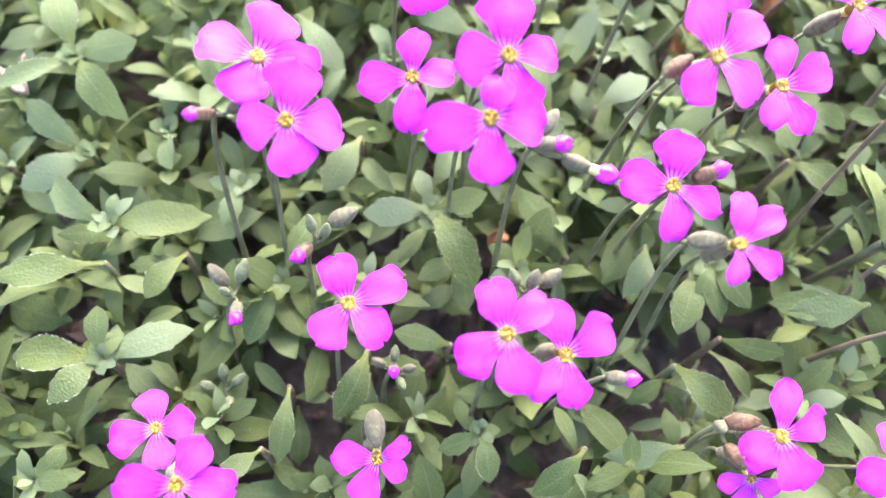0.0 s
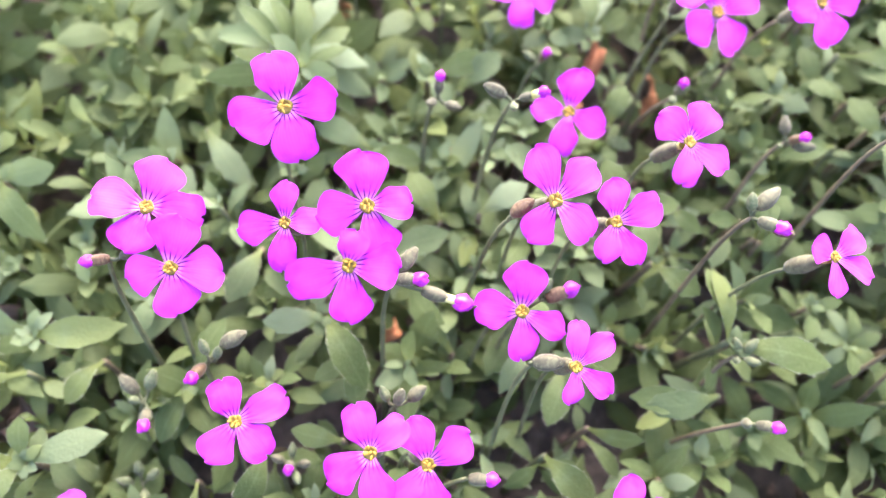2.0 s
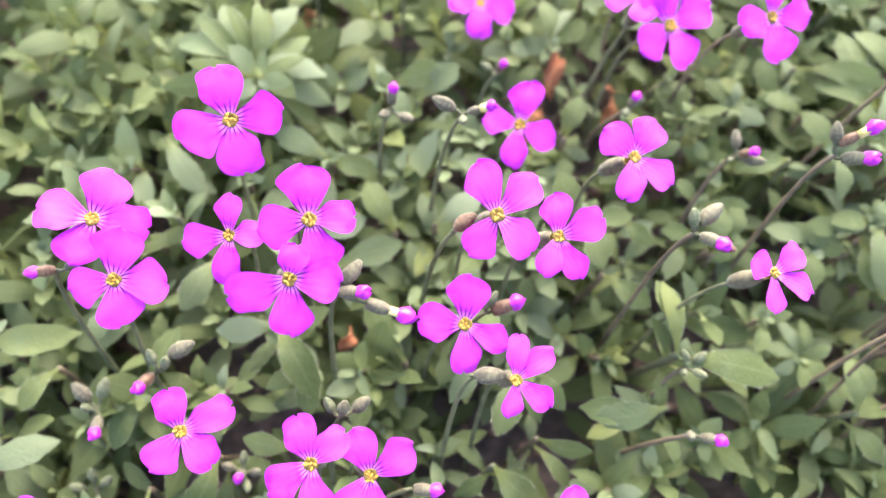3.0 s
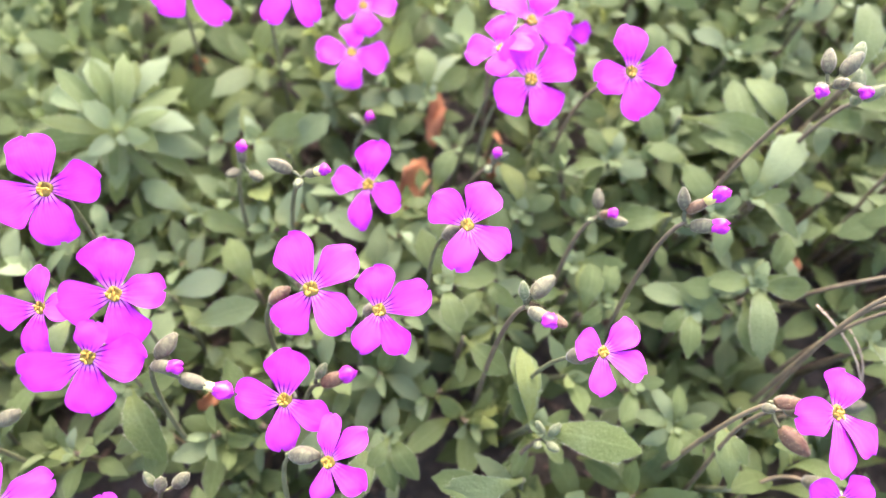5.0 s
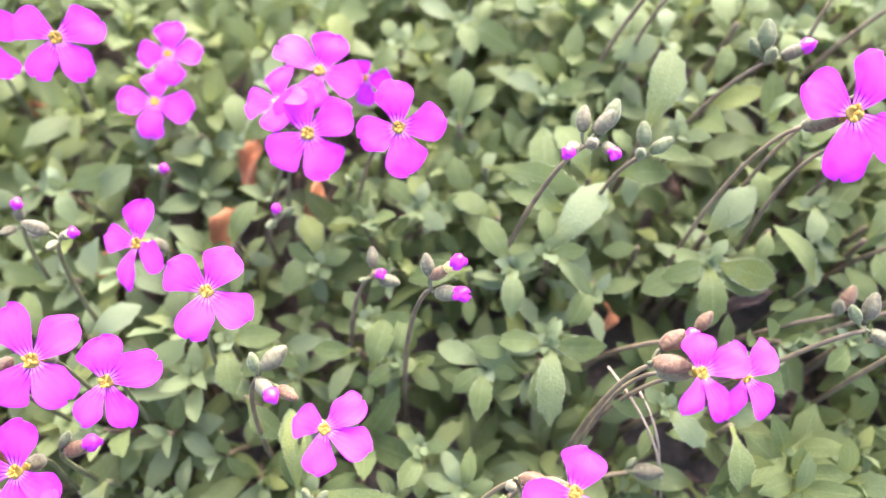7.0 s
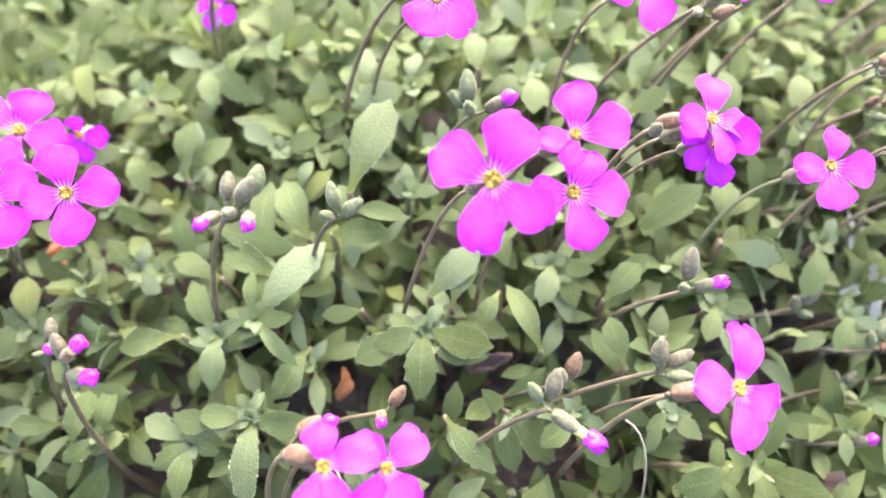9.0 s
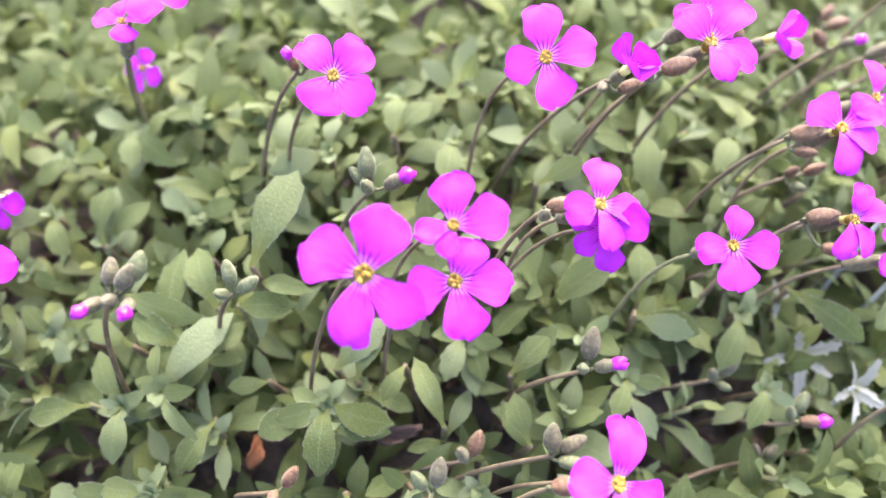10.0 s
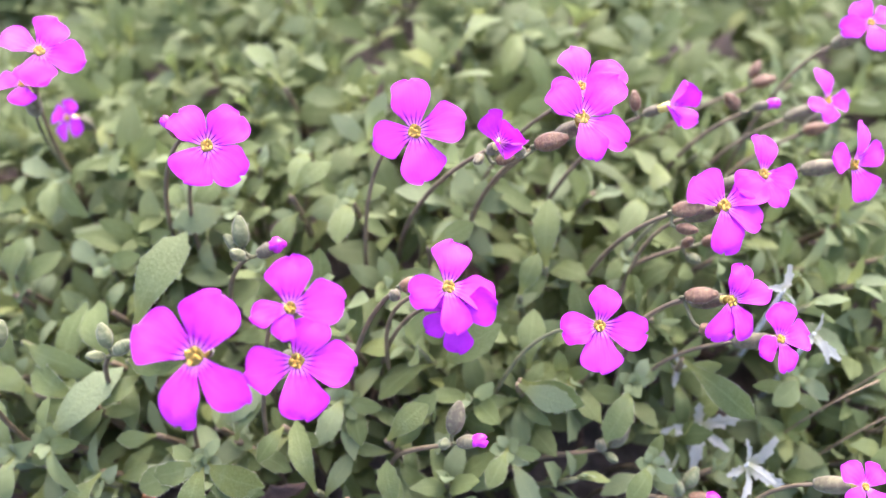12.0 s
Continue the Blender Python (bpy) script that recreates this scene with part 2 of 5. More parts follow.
# ---- blades: a leaf or petal of length 1 along x ----
def blade(width, arch, fold, ns, nw, teeth=0.0, twist=0.0, ripple=0.0, marks=()):
    """marks are the rows that end in a small forward tooth on either side."""
    verts, uvs, faces = [], [], []
    for i in range(ns + 1):
        u = i / ns
        w = width(u)
        for j in range(nw + 1):
            s = 2 * j / nw - 1
            x, y = u, s * w
            if abs(s) > 0.99:
                if i in marks:
                    x, y = x + 0.35 / ns, y + math.copysign(teeth, s)
                elif i - 1 in marks:
                    x, y = x - 0.1 / ns, y - math.copysign(teeth * 0.35, s)
            z = arch(u) + fold * (0.35 * abs(s) + 0.65 * s * s) * w + ripple * math.sin(u * 9 + s * 2.5) * abs(s)
            a = twist * u
            y, z = y * math.cos(a) - z * math.sin(a) * 0.3, z + y * math.sin(a)
            verts.append((x * (1 - 0.12 * abs(arch(1.0)) * u), y, z))
            uvs.append((u, j / nw))
    for i in range(ns):
        for j in range(nw):
            k = i * (nw + 1) + j
            faces.append((k, k + 1, k + nw + 2, k + nw + 1))
    return verts, faces, uvs


def leaf_width(wide, stalk, peak, blunt):
    """Half width: long wedge-shaped base, broadest past the middle, then a round shoulder to a blunt point."""
    def w(u):
        if u < peak:
            t = max(0.0, (u - stalk) / (peak - stalk))
            return 0.03 + (wide - 0.03) * math.sin(t * math.pi / 2) ** 1.6
        return max(0.006, wide * (1 - ((u - peak) / (1 - peak)) ** blunt))
    return w


rng = random.Random(7)
LEAF_SHAPES, PLAIN_SHAPES, HALF_WIDTH = [], [], []
for k in range(14):
    arch_by, bend = rng.uniform(-0.34, 0.10), rng.uniform(1.6, 2.4)
    HALF_WIDTH.append(rng.uniform(0.145, 0.20))
    form = (leaf_width(HALF_WIDTH[-1], rng.uniform(0.02, 0.18), rng.uniform(0.56, 0.68), rng.uniform(1.9, 3.0)),
            lambda u, a=arch_by, b=bend: a * u ** b + 0.12 * math.sin(u * math.pi), rng.uniform(-0.12, 0.30))
    tooth, turn, wave = rng.uniform(0.005, 0.015), rng.uniform(-0.4, 0.4), rng.uniform(0, 0.02)
    LEAF_SHAPES.append(blade(*form, 12, 4, tooth, turn, wave, rng.choice(((7, 9), (8,), (7, 10), (9,), (8, 10)))))
    PLAIN_SHAPES.append(blade(*form, 8, 4, tooth, turn, wave, (6,) if k % 2 else ()))


def downy(name, shape, mat, seed):
    """A leaf mesh with a fringe of short pale hairs along both edges and a few on the face."""
    v, f, uv = shape
    v, uv, f = list(v), list(uv), list(f)
    r = random.Random(seed)
    blades, nw, ns = len(f), 4, 12
    for side in (0, nw):
        for i in range(2, ns):
            for _ in range(6):
                t = r.random()
                p, q = Vector(v[i * (nw + 1) + side]), Vector(v[(i + 1) * (nw + 1) + side])
                a = p + (q - p) * t
                out = Vector((r.uniform(-0.1, 0.7), (1 if side else -1), r.uniform(-0.4, 0.8))).normalized() * r.uniform(0.010, 0.022)
                thick = Vector((0.0028, 0, 0.0014))
                k = len(v)
                v += [tuple(a - thick), tuple(a + thick), tuple(a + out)]
                uv += [(0.5, 0.5)] * 3
                f.append((k, k + 1, k + 2))
    me = mesh_of(name, v, f, mat, uv)
    me.materials.append(HAIR)
    me.polygons.foreach_set("material_index", [0] * blades + [1] * (len(f) - blades))
    return me


LEAF_MESH = [downy("leaf_blade", shape, LEAF, 60 + k) for k, shape in enumerate(LEAF_SHAPES)]
YOUNG_OR_HAZED_MESH = [downy("young_or_hazed_leaf_blade", shape, YOUNG_OR_HAZED, 80 + k) for k, shape in enumerate(LEAF_SHAPES[:6])]
SILVER_MESH = []
for k in range(3):           # deeply cut, felted
    v, f, uv = blade(lambda u: 0.06 + 0.10 * math.sin(math.pi * min(1.0, u * 0.9 + 0.05)), lambda u, a=-0.2 - 0.1 * k: a * u * u, 0.25, 13, 4, 0.085 - 0.015 * k, 0.3 - 0.3 * k, 0.02, (5, 9) if k else (4, 8, 11))
    SILVER_MESH.append(mesh_of("silver_leaf_blade", v, f, SILVER, uv))


def petal_width(u, wide):
    """Half width: opens like a wedge from a narrow claw, broadest far out, with a blunt end."""
    if u > 0.69:
        return wide * max(0.0, 1 - ((u - 0.69) / 0.312) ** 2.5) ** 0.5
    t = u / 0.69
    return 0.035 + (wide - 0.035) * (1.22 * t - 0.22 * t ** 5)


def petal_shape(wide, notch, lift, droop, ripple, lean):
    """Broad rounded petal with a narrow claw and a slightly notched tip."""
    ns, nw = 13, 8
    verts, uvs, faces = [], [], []
    for i in range(ns + 1):
        u = 1 - (1 - i / ns) ** 1.5
        w = petal_width(u, wide)
        for j in range(nw + 1):
            s = 2 * j / nw - 1
            x = u - notch * max(0.0, (u - 0.55) / 0.45) ** 2 * math.exp(-(s / 0.5) ** 2) + (0.03 * math.sin(2.2 * s + lean * 3) + 0.008 * math.sin(7.0 * s + lean * 11)) * u ** 4
            z = lift * math.sin(math.pi * u * 0.9) - droop * u ** 3 + 0.10 * w * s * s * (1 - u) + ripple * math.sin(u * 7 + s * 3.1 + lean * 9) * u
            w *= 1 + 0.03 * math.sin(u * 11 + lean * 7 + (1.5 if s > 0 else 0)) * u
            verts.append((x, s * w + lean * u * u * 0.07, z))
            uvs.append((u, 0.5 + 0.5 * s))
    for i in range(ns):
        for j in range(nw):
            k = i * (nw + 1) + j
            faces.append((k, k + 1, k + nw + 2, k + nw + 1))
    return verts, faces, uvs


PETAL_MESH = []
for k in range(10):
    v, f, uv = petal_shape(rng.uniform(0.37, 0.435), rng.choice((0.0, 0.0, 0.015, 0.03)), rng.uniform(0.06, 0.14), rng.uniform(-0.06, 0.10), rng.uniform(0.014, 0.034), rng.uniform(-1, 1))
    PETAL_MESH.append(mesh_of("petal_blade", v, f, PETAL, uv))
VIOLET_MESH = [mesh_of("violet_petal_blade", v, f, VIOLET_PETAL, uv)]


def throat_mesh():
    """Shallow olive-yellow dish at the heart of a flower, radius 1, with a wavy rim and a short tube below."""
    verts, faces = [], []
    rings = ((0.75, -1.6), (1.0, -0.1), (0.9, 0.12), (0.6, 0.02), (0.28, -0.12))
    for i, (r, z) in enumerate(rings):
        for k in range(16):
            a = 2 * math.pi * k / 16
            q = r * (1 + 0.10 * math.cos(4 * a)) if i in (1, 2) else r
            verts.append((q * math.cos(a), q * math.sin(a), z))
    for i in range(4):
        for k in range(16):
            j = (k + 1) % 16
            faces.append((i * 16 + k, i * 16 + j, (i + 1) * 16 + j, (i + 1) * 16 + k))
    faces.append(tuple(range(64, 80)))
    return mesh_of("throat_cup", verts, faces, EYE)


def ball(sx, sy, sz, seg=8, rings=6, rough=0.0, at=(0, 0, 0), seed=0):
    verts, faces = [(at[0] - sx, at[1], at[2])], []
    r = random.Random(seed)
    for i in range(1, rings):
        a = math.pi * i / rings
        for k in range(seg):
            b = 2 * math.pi * k / seg
            q = 1 + r.uniform(-rough, rough)
            verts.append((at[0] - sx * math.cos(a) * q, at[1] + sy * math.sin(a) * math.cos(b) * q, at[2] + sz * math.sin(a) * math.sin(b) * q))
    verts.append((at[0] + sx, at[1], at[2]))
    last = len(verts) - 1
    for k in range(seg):
        j = (k + 1) % seg
        faces.append((0, 1 + j, 1 + k))
        for i in range(rings - 2):
            p = 1 + i * seg
            faces.append((p + k, p + j, p + seg + j, p + seg + k))
        faces.append((last - seg + k, last - seg + j, last))
    return verts, faces


def merged(parts):
    verts, faces = [], []
    for v, f in parts:
        n = len(verts)
        verts += [tuple(p) for p in v]
        faces += [tuple(i + n for i in q) for q in f]
    return verts, faces


THROAT = throat_mesh()
ANTHERS = []
for k in range(4):
    v, f = ball(0.34, 0.2, 0.22, 7, 5, 0.08, (0, 0, 0), k)
    ANTHERS.append(mesh_of("anther_grain", v, f, ANTHER))


def hairs(profile, count, reach, seed):
    """Short tapering hairs standing off a body of turning about x, as thin three-sided spikes."""
    r = random.Random(seed)
    parts = []
    for _ in range(count):
        t = r.uniform(0.03, 0.97)
        x, rad = profile(t)
        a = r.uniform(0, 2 * math.pi)
        d = Vector((r.uniform(-0.3, 0.7), math.cos(a), math.sin(a))).normalized()
        p = Vector((x, rad * math.cos(a) * 0.95, rad * math.sin(a) * 0.95))
        q = p + d * reach * r.uniform(0.6, 1.3)
        side = d.cross(Vector((0.3, 0.5, 0.8))).normalized() * 0.0045
        up = d.cross(side).normalized() * 0.0045
        parts.append(([p + side, p - side * 0.5 + up, p - side * 0.5 - up, q], [(0, 1, 3), (1, 2, 3), (2, 0, 3)]))
    return merged(parts)


def calyx_profile(t):
    return t, 0.14 + 0.10 * math.sin(math.pi * min(1, t * 1.05)) ** 0.7 - 0.02 * t


def calyx_mesh(mat, seed):
    """Four upright sepals fused into a hairy barrel, length 1 along x."""
    seg, rings = 16, 10
    verts, faces = [], []
    r = random.Random(seed)
    for i in range(rings + 1):
        t = i / rings
        x, rad = calyx_profile(t)
        for k in range(seg):
            a = 2 * math.pi * k / seg
            groove = 0.90 + 0.12 * abs(math.sin(2 * a))
            end = x + (0.10 * abs(math.sin(2 * a)) if i == rings else 0.0)
            q = rad * groove * (1 + r.uniform(-0.03, 0.03))
            verts.append((end, q * math.cos(a), q * math.sin(a)))
    for i in range(rings):
        for k in range(seg):
            j = (k + 1) % seg
            faces.append((i * seg + k, i * seg + j, (i + 1) * seg + j, (i + 1) * seg + k))
    faces.append(tuple(range(seg - 1, -1, -1)))
    faces.append(tuple(range(rings * seg, rings * seg + seg)))
    return mesh_of("calyx_barrel", verts, faces, mat)


CALYX_MESH = [calyx_mesh(CALYX, 1), calyx_mesh(CALYX_BROWN, 2), calyx_mesh(CALYX_GREEN, 3)]


def bud_profile(t):
    return t, 0.235 * math.sin(math.pi * (0.06 + 0.90 * t) ** 0.85) ** 0.75 + 0.015


def bud_mesh(mat, seed):
    """Closed egg-shaped bud with four seams, length 1 along x."""
    seg, rings = 16, 11
    verts, faces = [], []
    r = random.Random(seed)
    for i in range(rings + 1):
        x, rad = bud_profile(i / rings)
        for k in range(seg):
            a = 2 * math.pi * k / seg
            q = rad * (0.84 + 0.20 * abs(math.sin(2 * a)) ** 0.6) * (1 + r.uniform(-0.02, 0.02))
            verts.append((x, q * math.cos(a), q * math.sin(a)))
    for i in range(rings):
        for k in range(seg):
            j = (k + 1) % seg
            faces.append((i * seg + k, i * seg + j, (i + 1) * seg + j, (i + 1) * seg + k))
    faces.append(tuple(range(seg - 1, -1, -1)))
    faces.append(tuple(range(rings * seg, rings * seg + seg)))
    return mesh_of("bud_body", verts, faces, mat)


BUD_MESH = [bud_mesh(CALYX, 5), bud_mesh(CALYX_GREEN, 6), bud_mesh(CALYX_BROWN, 8)]
FUZZ_BUD = mesh_of("bud_fuzz", *hairs(bud_profile, 170, 0.08, 11), BUD_HAIR)
FUZZ_CALYX = mesh_of("calyx_fuzz", *hairs(calyx_profile, 170, 0.075, 12), BUD_HAIR)


def furled_mesh():
    """Petals rolled into a blunt knob, wrapped over one another, length 1 along x."""
    seg, rings = 20, 9
    verts, faces = [], []
    for i in range(rings + 1):
        t = i / rings
        rad = 0.38 * math.sin(math.pi * (0.16 + 0.66 * t)) ** 0.7 * (1.0 if i < rings else 0.55)
        for k in range(seg):
            a = 2 * math.pi * k / seg
            step = ((a * 4 / (2 * math.pi) + t * 0.7) % 1.0)
            q = rad * (0.74 + 0.34 * step + 0.10 * math.sin(3 * a + 5 * t))
            verts.append((t * 0.86 + (0.10 * math.sin(2 * a + 1) - 0.16 * step) * t ** 3, q * math.cos(a), q * math.sin(a)))
    for i in range(rings):
        for k in range(seg):
            j = (k + 1) % seg
            faces.append((i * seg + k, i * seg + j, (i + 1) * seg + j, (i + 1) * seg + k))
    faces.append(tuple(range(seg - 1, -1, -1)))
    faces.append(tuple(range(rings * seg, rings * seg + seg)))
    return mesh_of("furled_petals", verts, faces, BUD_PETAL)


FURLED = furled_mesh()


def rod(name, points, r0, r1, mat, parent, sides=7):
    """A tapering stalk through points in centimetres, as a part."""
    n = len(points) - 1
    o = parent.location
    v, f = tube([Vector(p) * CM - o for p in points], [(r0 + (r1 - r0) * i / n) * CM for i in range(n + 1)], sides)
    ob = new(name, mesh_of(name, v, f, mat))
    ob.parent = parent
    return ob


fl_rng = random.Random(21)


def flower(x, y, z, nx, ny, nz, *arms, tone=0, violet=False, shut=0.0, full=1.0):
    """An open four-petalled flower: heart at x, y, z, facing nx, ny, nz; arms are turn and length of each petal."""
    c, nrm = Vector((x, y, z)), Vector((nx, ny, nz)).normalized()
    lean = 0.4 + 0.08 * max(0.0, min(24.0, x))
    fx, fy = x - lean * fl_rng.uniform(0.7, 1.2) - nrm.x * 0.4, y + fl_rng.uniform(-0.9, 0.5)
    fz = soil(fx, fy)
    e = base("flower", fx, fy, fz, "small four-petalled rock cress flower in deeper violet" if violet else "magenta-pink four-petalled rock cress flower with yellow eye on hairy stalk", "flower", "open rock cress flowers")
    size = sum(l for _, l in arms) / 4
    side = fl_rng.choice((-1, 1))
    for a, l in arms:
        gap = min(abs((a - b + 180) % 360 - 180) for b, _ in arms if b != a)
        room = max(0.76, min(1.03, gap / 78))
        m = frame_of(nrm, a, c) @ pose(0, 0, 0, 0, -fl_rng.uniform(2, 9) - shut, 0) @ pose(0, 0, 0, fl_rng.uniform(3, 15) * side, 0, 0)
        child("petal", VIOLET_MESH[0] if violet else fl_rng.choice(PETAL_MESH), e, m @ Matrix.Diagonal((l * CM, l * CM * fl_rng.uniform(0.96, 1.06) * room * full * (0.5 + 0.5 * size / l), l * CM, 1)))
    r = 0.15 * size
    eye = child("throat", THROAT, e, frame_of(nrm, arms[0][0], c + nrm * 0.06 * size) @ Matrix.Scale(r * CM, 4), "yellow-green throat")
    for k in range(6):
        a = fl_rng.uniform(0, 60) + k * 60
        d = fl_rng.uniform(0.065, 0.115) * size if k else 0.01
        m = frame_of(nrm, a, c + nrm * (0.09 + fl_rng.uniform(0, 0.05)) * size)
        piece("anther", ANTHERS[k % 4], e, eye, m @ pose(d * CM, 0, 0, fl_rng.uniform(-20, 20), fl_rng.uniform(-40, 0), fl_rng.uniform(-50, 50)) @ Matrix.Diagonal((0.16 * size * CM, 0.115 * size * CM, 0.11 * size * CM, 1)), "pale yellow anther")
    # tube and calyx behind the petals, then a stalk that bends down to the soil
    bend = (nrm * 0.8 + Vector((0.12 + 0.03 * max(0.0, min(24.0, x)), 0.0, 0.3))).normalized()
    tube_end = c - nrm * 0.32
    rod("flower_tube", [c - nrm * 0.02, c - nrm * 0.2, tube_end], 0.09, 0.075, TUBE_YELLOW, e)
    foot = tube_end - bend * 0.62
    cal = child("calyx", CALYX_MESH[tone], e, along(bend, foot) @ Matrix.Scale(0.68 * CM, 4), "brownish hairy calyx")
    piece("hairs", FUZZ_CALYX, e, cal, along(bend, foot) @ Matrix.Scale(0.68 * CM, 4))
    down = bezier(foot, foot - bend * (0.8 + 0.3 * lean), (fx + 0.1, fy, mat_top(fx, fy) - 0.2), (fx, fy, fz - 0.1), 14)
    rod("stalk", down, 0.036, 0.052, STEM_BROWN if x > 14 and fl_rng.random() < 0.7 else (STEM if x < 8 else fl_rng.choice((STEM, STEM_BROWN))), e)
    return e


bd_rng = random.Random(31)


def bud_cluster(label, x, y, z, *buds):
    """A head of buds on one stalk. Each bud: offset dx, dy, dz of its base, way wx, wy, wz, length, kind.
    Kinds: 0 closed brown, 1 closed green, 2 tipped with purple, 3 unrolling purple knob, 4 russet calyx."""
    lean = 0.3 + 0.08 * max(0.0, min(24.0, x))
    fx, fy = x - lean * bd_rng.uniform(0.7, 1.2), y + bd_rng.uniform(-0.9, 0.4)
    fz = soil(fx, fy)
    e = base("bud_cluster", fx, fy, fz, label, "flower buds", "rock cress bud clusters")
    head = Vector((x, y, z))
    neck = Vector((-0.25 - 0.3 * lean, 0.0, -0.6))
    rod("stalk", bezier(head, head + neck * 0.9, (fx + 0.1, fy, mat_top(fx, fy) - 0.2), (fx, fy, fz - 0.1), 14), 0.04, 0.062, STEM if x < 8 else STEM_BROWN, e)
    for dx, dy, dz, wx, wy, wz, size, kind in buds:
        size *= 1.08
        b, way = head + Vector((dx, dy, dz)) * 0.82, Vector((wx, wy, wz)).normalized()
        if (b - head).length > 0.06:
            rod("bud_stalk", bezier(head, head + (b - head) * 0.3 + Vector((0, 0, -0.06)), b - way * 0.15, b, 5), 0.035, 0.035, STEM, e, 6)
        m = along(way, b, bd_rng.uniform(0, 90)) @ Matrix.Diagonal((size * (0.78 if kind == 2 else 0.9) * CM, size * CM, size * CM, 1))
        if kind in (0, 1, 4):
            ob = child("bud", BUD_MESH[{0: 0, 1: 1, 4: 2}[kind]], e, m)
            piece("hairs", FUZZ_BUD, e, ob, m)
        else:
            ob = child("bud", CALYX_MESH[bd_rng.choice((0, 0, 1))], e, m, "hairy bud opening with a purple tip")
            piece("hairs", FUZZ_CALYX, e, ob, m)
            if kind == 5:
                rod("flower_tube", [b + way * size * 0.7, b + way * size * 1.25], 0.08, 0.10, TUBE_YELLOW, e)
                for a in range(4):
                    k = along(way, b + way * size * 1.2, 90 * a + bd_rng.uniform(-15, 15)) @ pose(0, 0, 0, 0, -bd_rng.choice((12, 30, 55, 62)), 0)
                    piece("half_open_petal", VIOLET_MESH[0], e, ob, k @ Matrix.Scale(0.62 * CM, 4), "deep magenta petal still folded inwards")
                continue
            if kind == 2:
                k = along(way, b + way * size * 0.52, bd_rng.uniform(0, 90)) @ Matrix.Scale(size * 0.64 * CM, 4)
            else:
                rod("flower_tube", [b + way * size * 0.8, b + way * size * 1.25], 0.08, 0.09, TUBE_YELLOW, e)
                k = along(way, b + way * size * 1.1, bd_rng.uniform(0, 90)) @ Matrix.Scale(size * 0.78 * CM, 4)
            piece("furled_petals", FURLED, e, ob, k, "rolled magenta petals")
    return e


lf_rng = random.Random(41)
SHOOTS = []


def shoot(x, y, z, nx, ny, nz, size=1.0, leaves=10, meshes=None, slim=1.0):
    """A leafy shoot: a stem from the soil to x, y, z with leaves in a spiral, large ones below, small downy ones at the tip."""
    meshes = meshes or LEAF_MESH
    axis = Vector((nx, ny, nz)).normalized()
    top = Vector((x, y, z))
    fx, fy = x - axis.x * 2.2 + lf_rng.uniform(-0.5, 0.5), y - axis.y * 2.0 + lf_rng.uniform(-0.4, 0.4)
    fz = soil(fx, fy)
    e = base("leafy_shoot", fx, fy, fz, "grey-green downy rock cress shoot with toothed spoon-shaped leaves", "plant", "leafy shoots")
    path = bezier(top, top - axis * 1.2, (fx, fy, fz + 1.0), (fx, fy, fz - 0.1), 8)
    rod("stem", path, 0.06, 0.10, lf_rng.choice((STEM, STEM_BROWN, STEM_BROWN)), e, 6)
    a = lf_rng.uniform(0, 360)
    for k in range(leaves):
        a += 137.5 + lf_rng.uniform(-14, 14)
        q = k / max(1, leaves - 1)
        length = size * (0.36 + 1.2 * q ** 0.75) * lf_rng.uniform(0.82, 1.18)
        rise = 82 - 50 * q ** 0.8 + lf_rng.uniform(-18, 18)
        at = top - axis * (0.02 + 1.0 * q ** 1.3) * size
        m = frame_of(axis, a, at) @ pose(0, 0, 0, 0, -rise, 0) @ pose(0, 0, 0, lf_rng.uniform(-32, 32), 0, 0)
        # far-left shoots: most leaves take the pale material, painting in the haze there
        me = lf_rng.choice(YOUNG_OR_HAZED_MESH) if ((q < 0.3 or (x < 8 and y > 9.5 and q < 0.8)) and meshes is LEAF_MESH) else lf_rng.choice(meshes)
        wide = length * lf_rng.uniform(0.86, 1.14) * slim
        child("leaf", me, e, m @ Matrix.Diagonal((length * CM, wide * CM, length * CM, 1)))
    SHOOTS.append((x, y))
    return e


# ---- ground ----
def ground():
    xs = [-30000, -6000, -1200, -300, -100, -50] + [-30 + k * 0.9 for k in range(96)] + [75, 130, 330, 1200, 6000, 30000]
    ys = [-30000, -6000, -1200, -300, -100, -40] + [-16 + k * 0.9 for k in range(70)] + [65, 120, 330, 1200, 6000, 30000]
    verts = [(x * CM, y * CM, (soil(x, y) + (0.18 * noise.noise((x * 1.7, y * 1.7, 9.0)) if -31 < x < 57 and -17 < y < 48 else 0)) * CM) for y in ys for x in xs]
    w = len(xs)
    faces = [(j * w + i, j * w + i + 1, (j + 1) * w + i + 1, (j + 1) * w + i) for j in range(len(ys) - 1) for i in range(w - 1)]
    ob = new("ground", mesh_of("ground", verts, faces, SOIL))
    tagged(ob, "dark crumbly garden soil under the plants", "soil", kind="structure")


ground()

# ---- open flowers ----
flower(0.16, 10.77, 7.77, 0.17, -0.57, 0.80, (206, 0.95), (286, 0.98), (11, 0.93), (106, 0.94), full=1.02)
flower(-2.25, 9.26, 6.93, 0.21, -0.25, 0.95, (250, 0.88), (353, 0.95), (71, 0.92), (173, 0.91), full=1.12)
flower(-1.76, 8.17, 6.73, 0.31, -0.54, 0.79, (187, 0.70), (279, 0.82), (355, 0.86), (78, 0.91), full=1.12)
flower(0.15, 8.91, 6.89, -0.23, -0.46, 0.86, (185, 0.86), (268, 0.86), (2, 0.66), (82, 0.73), full=0.86)
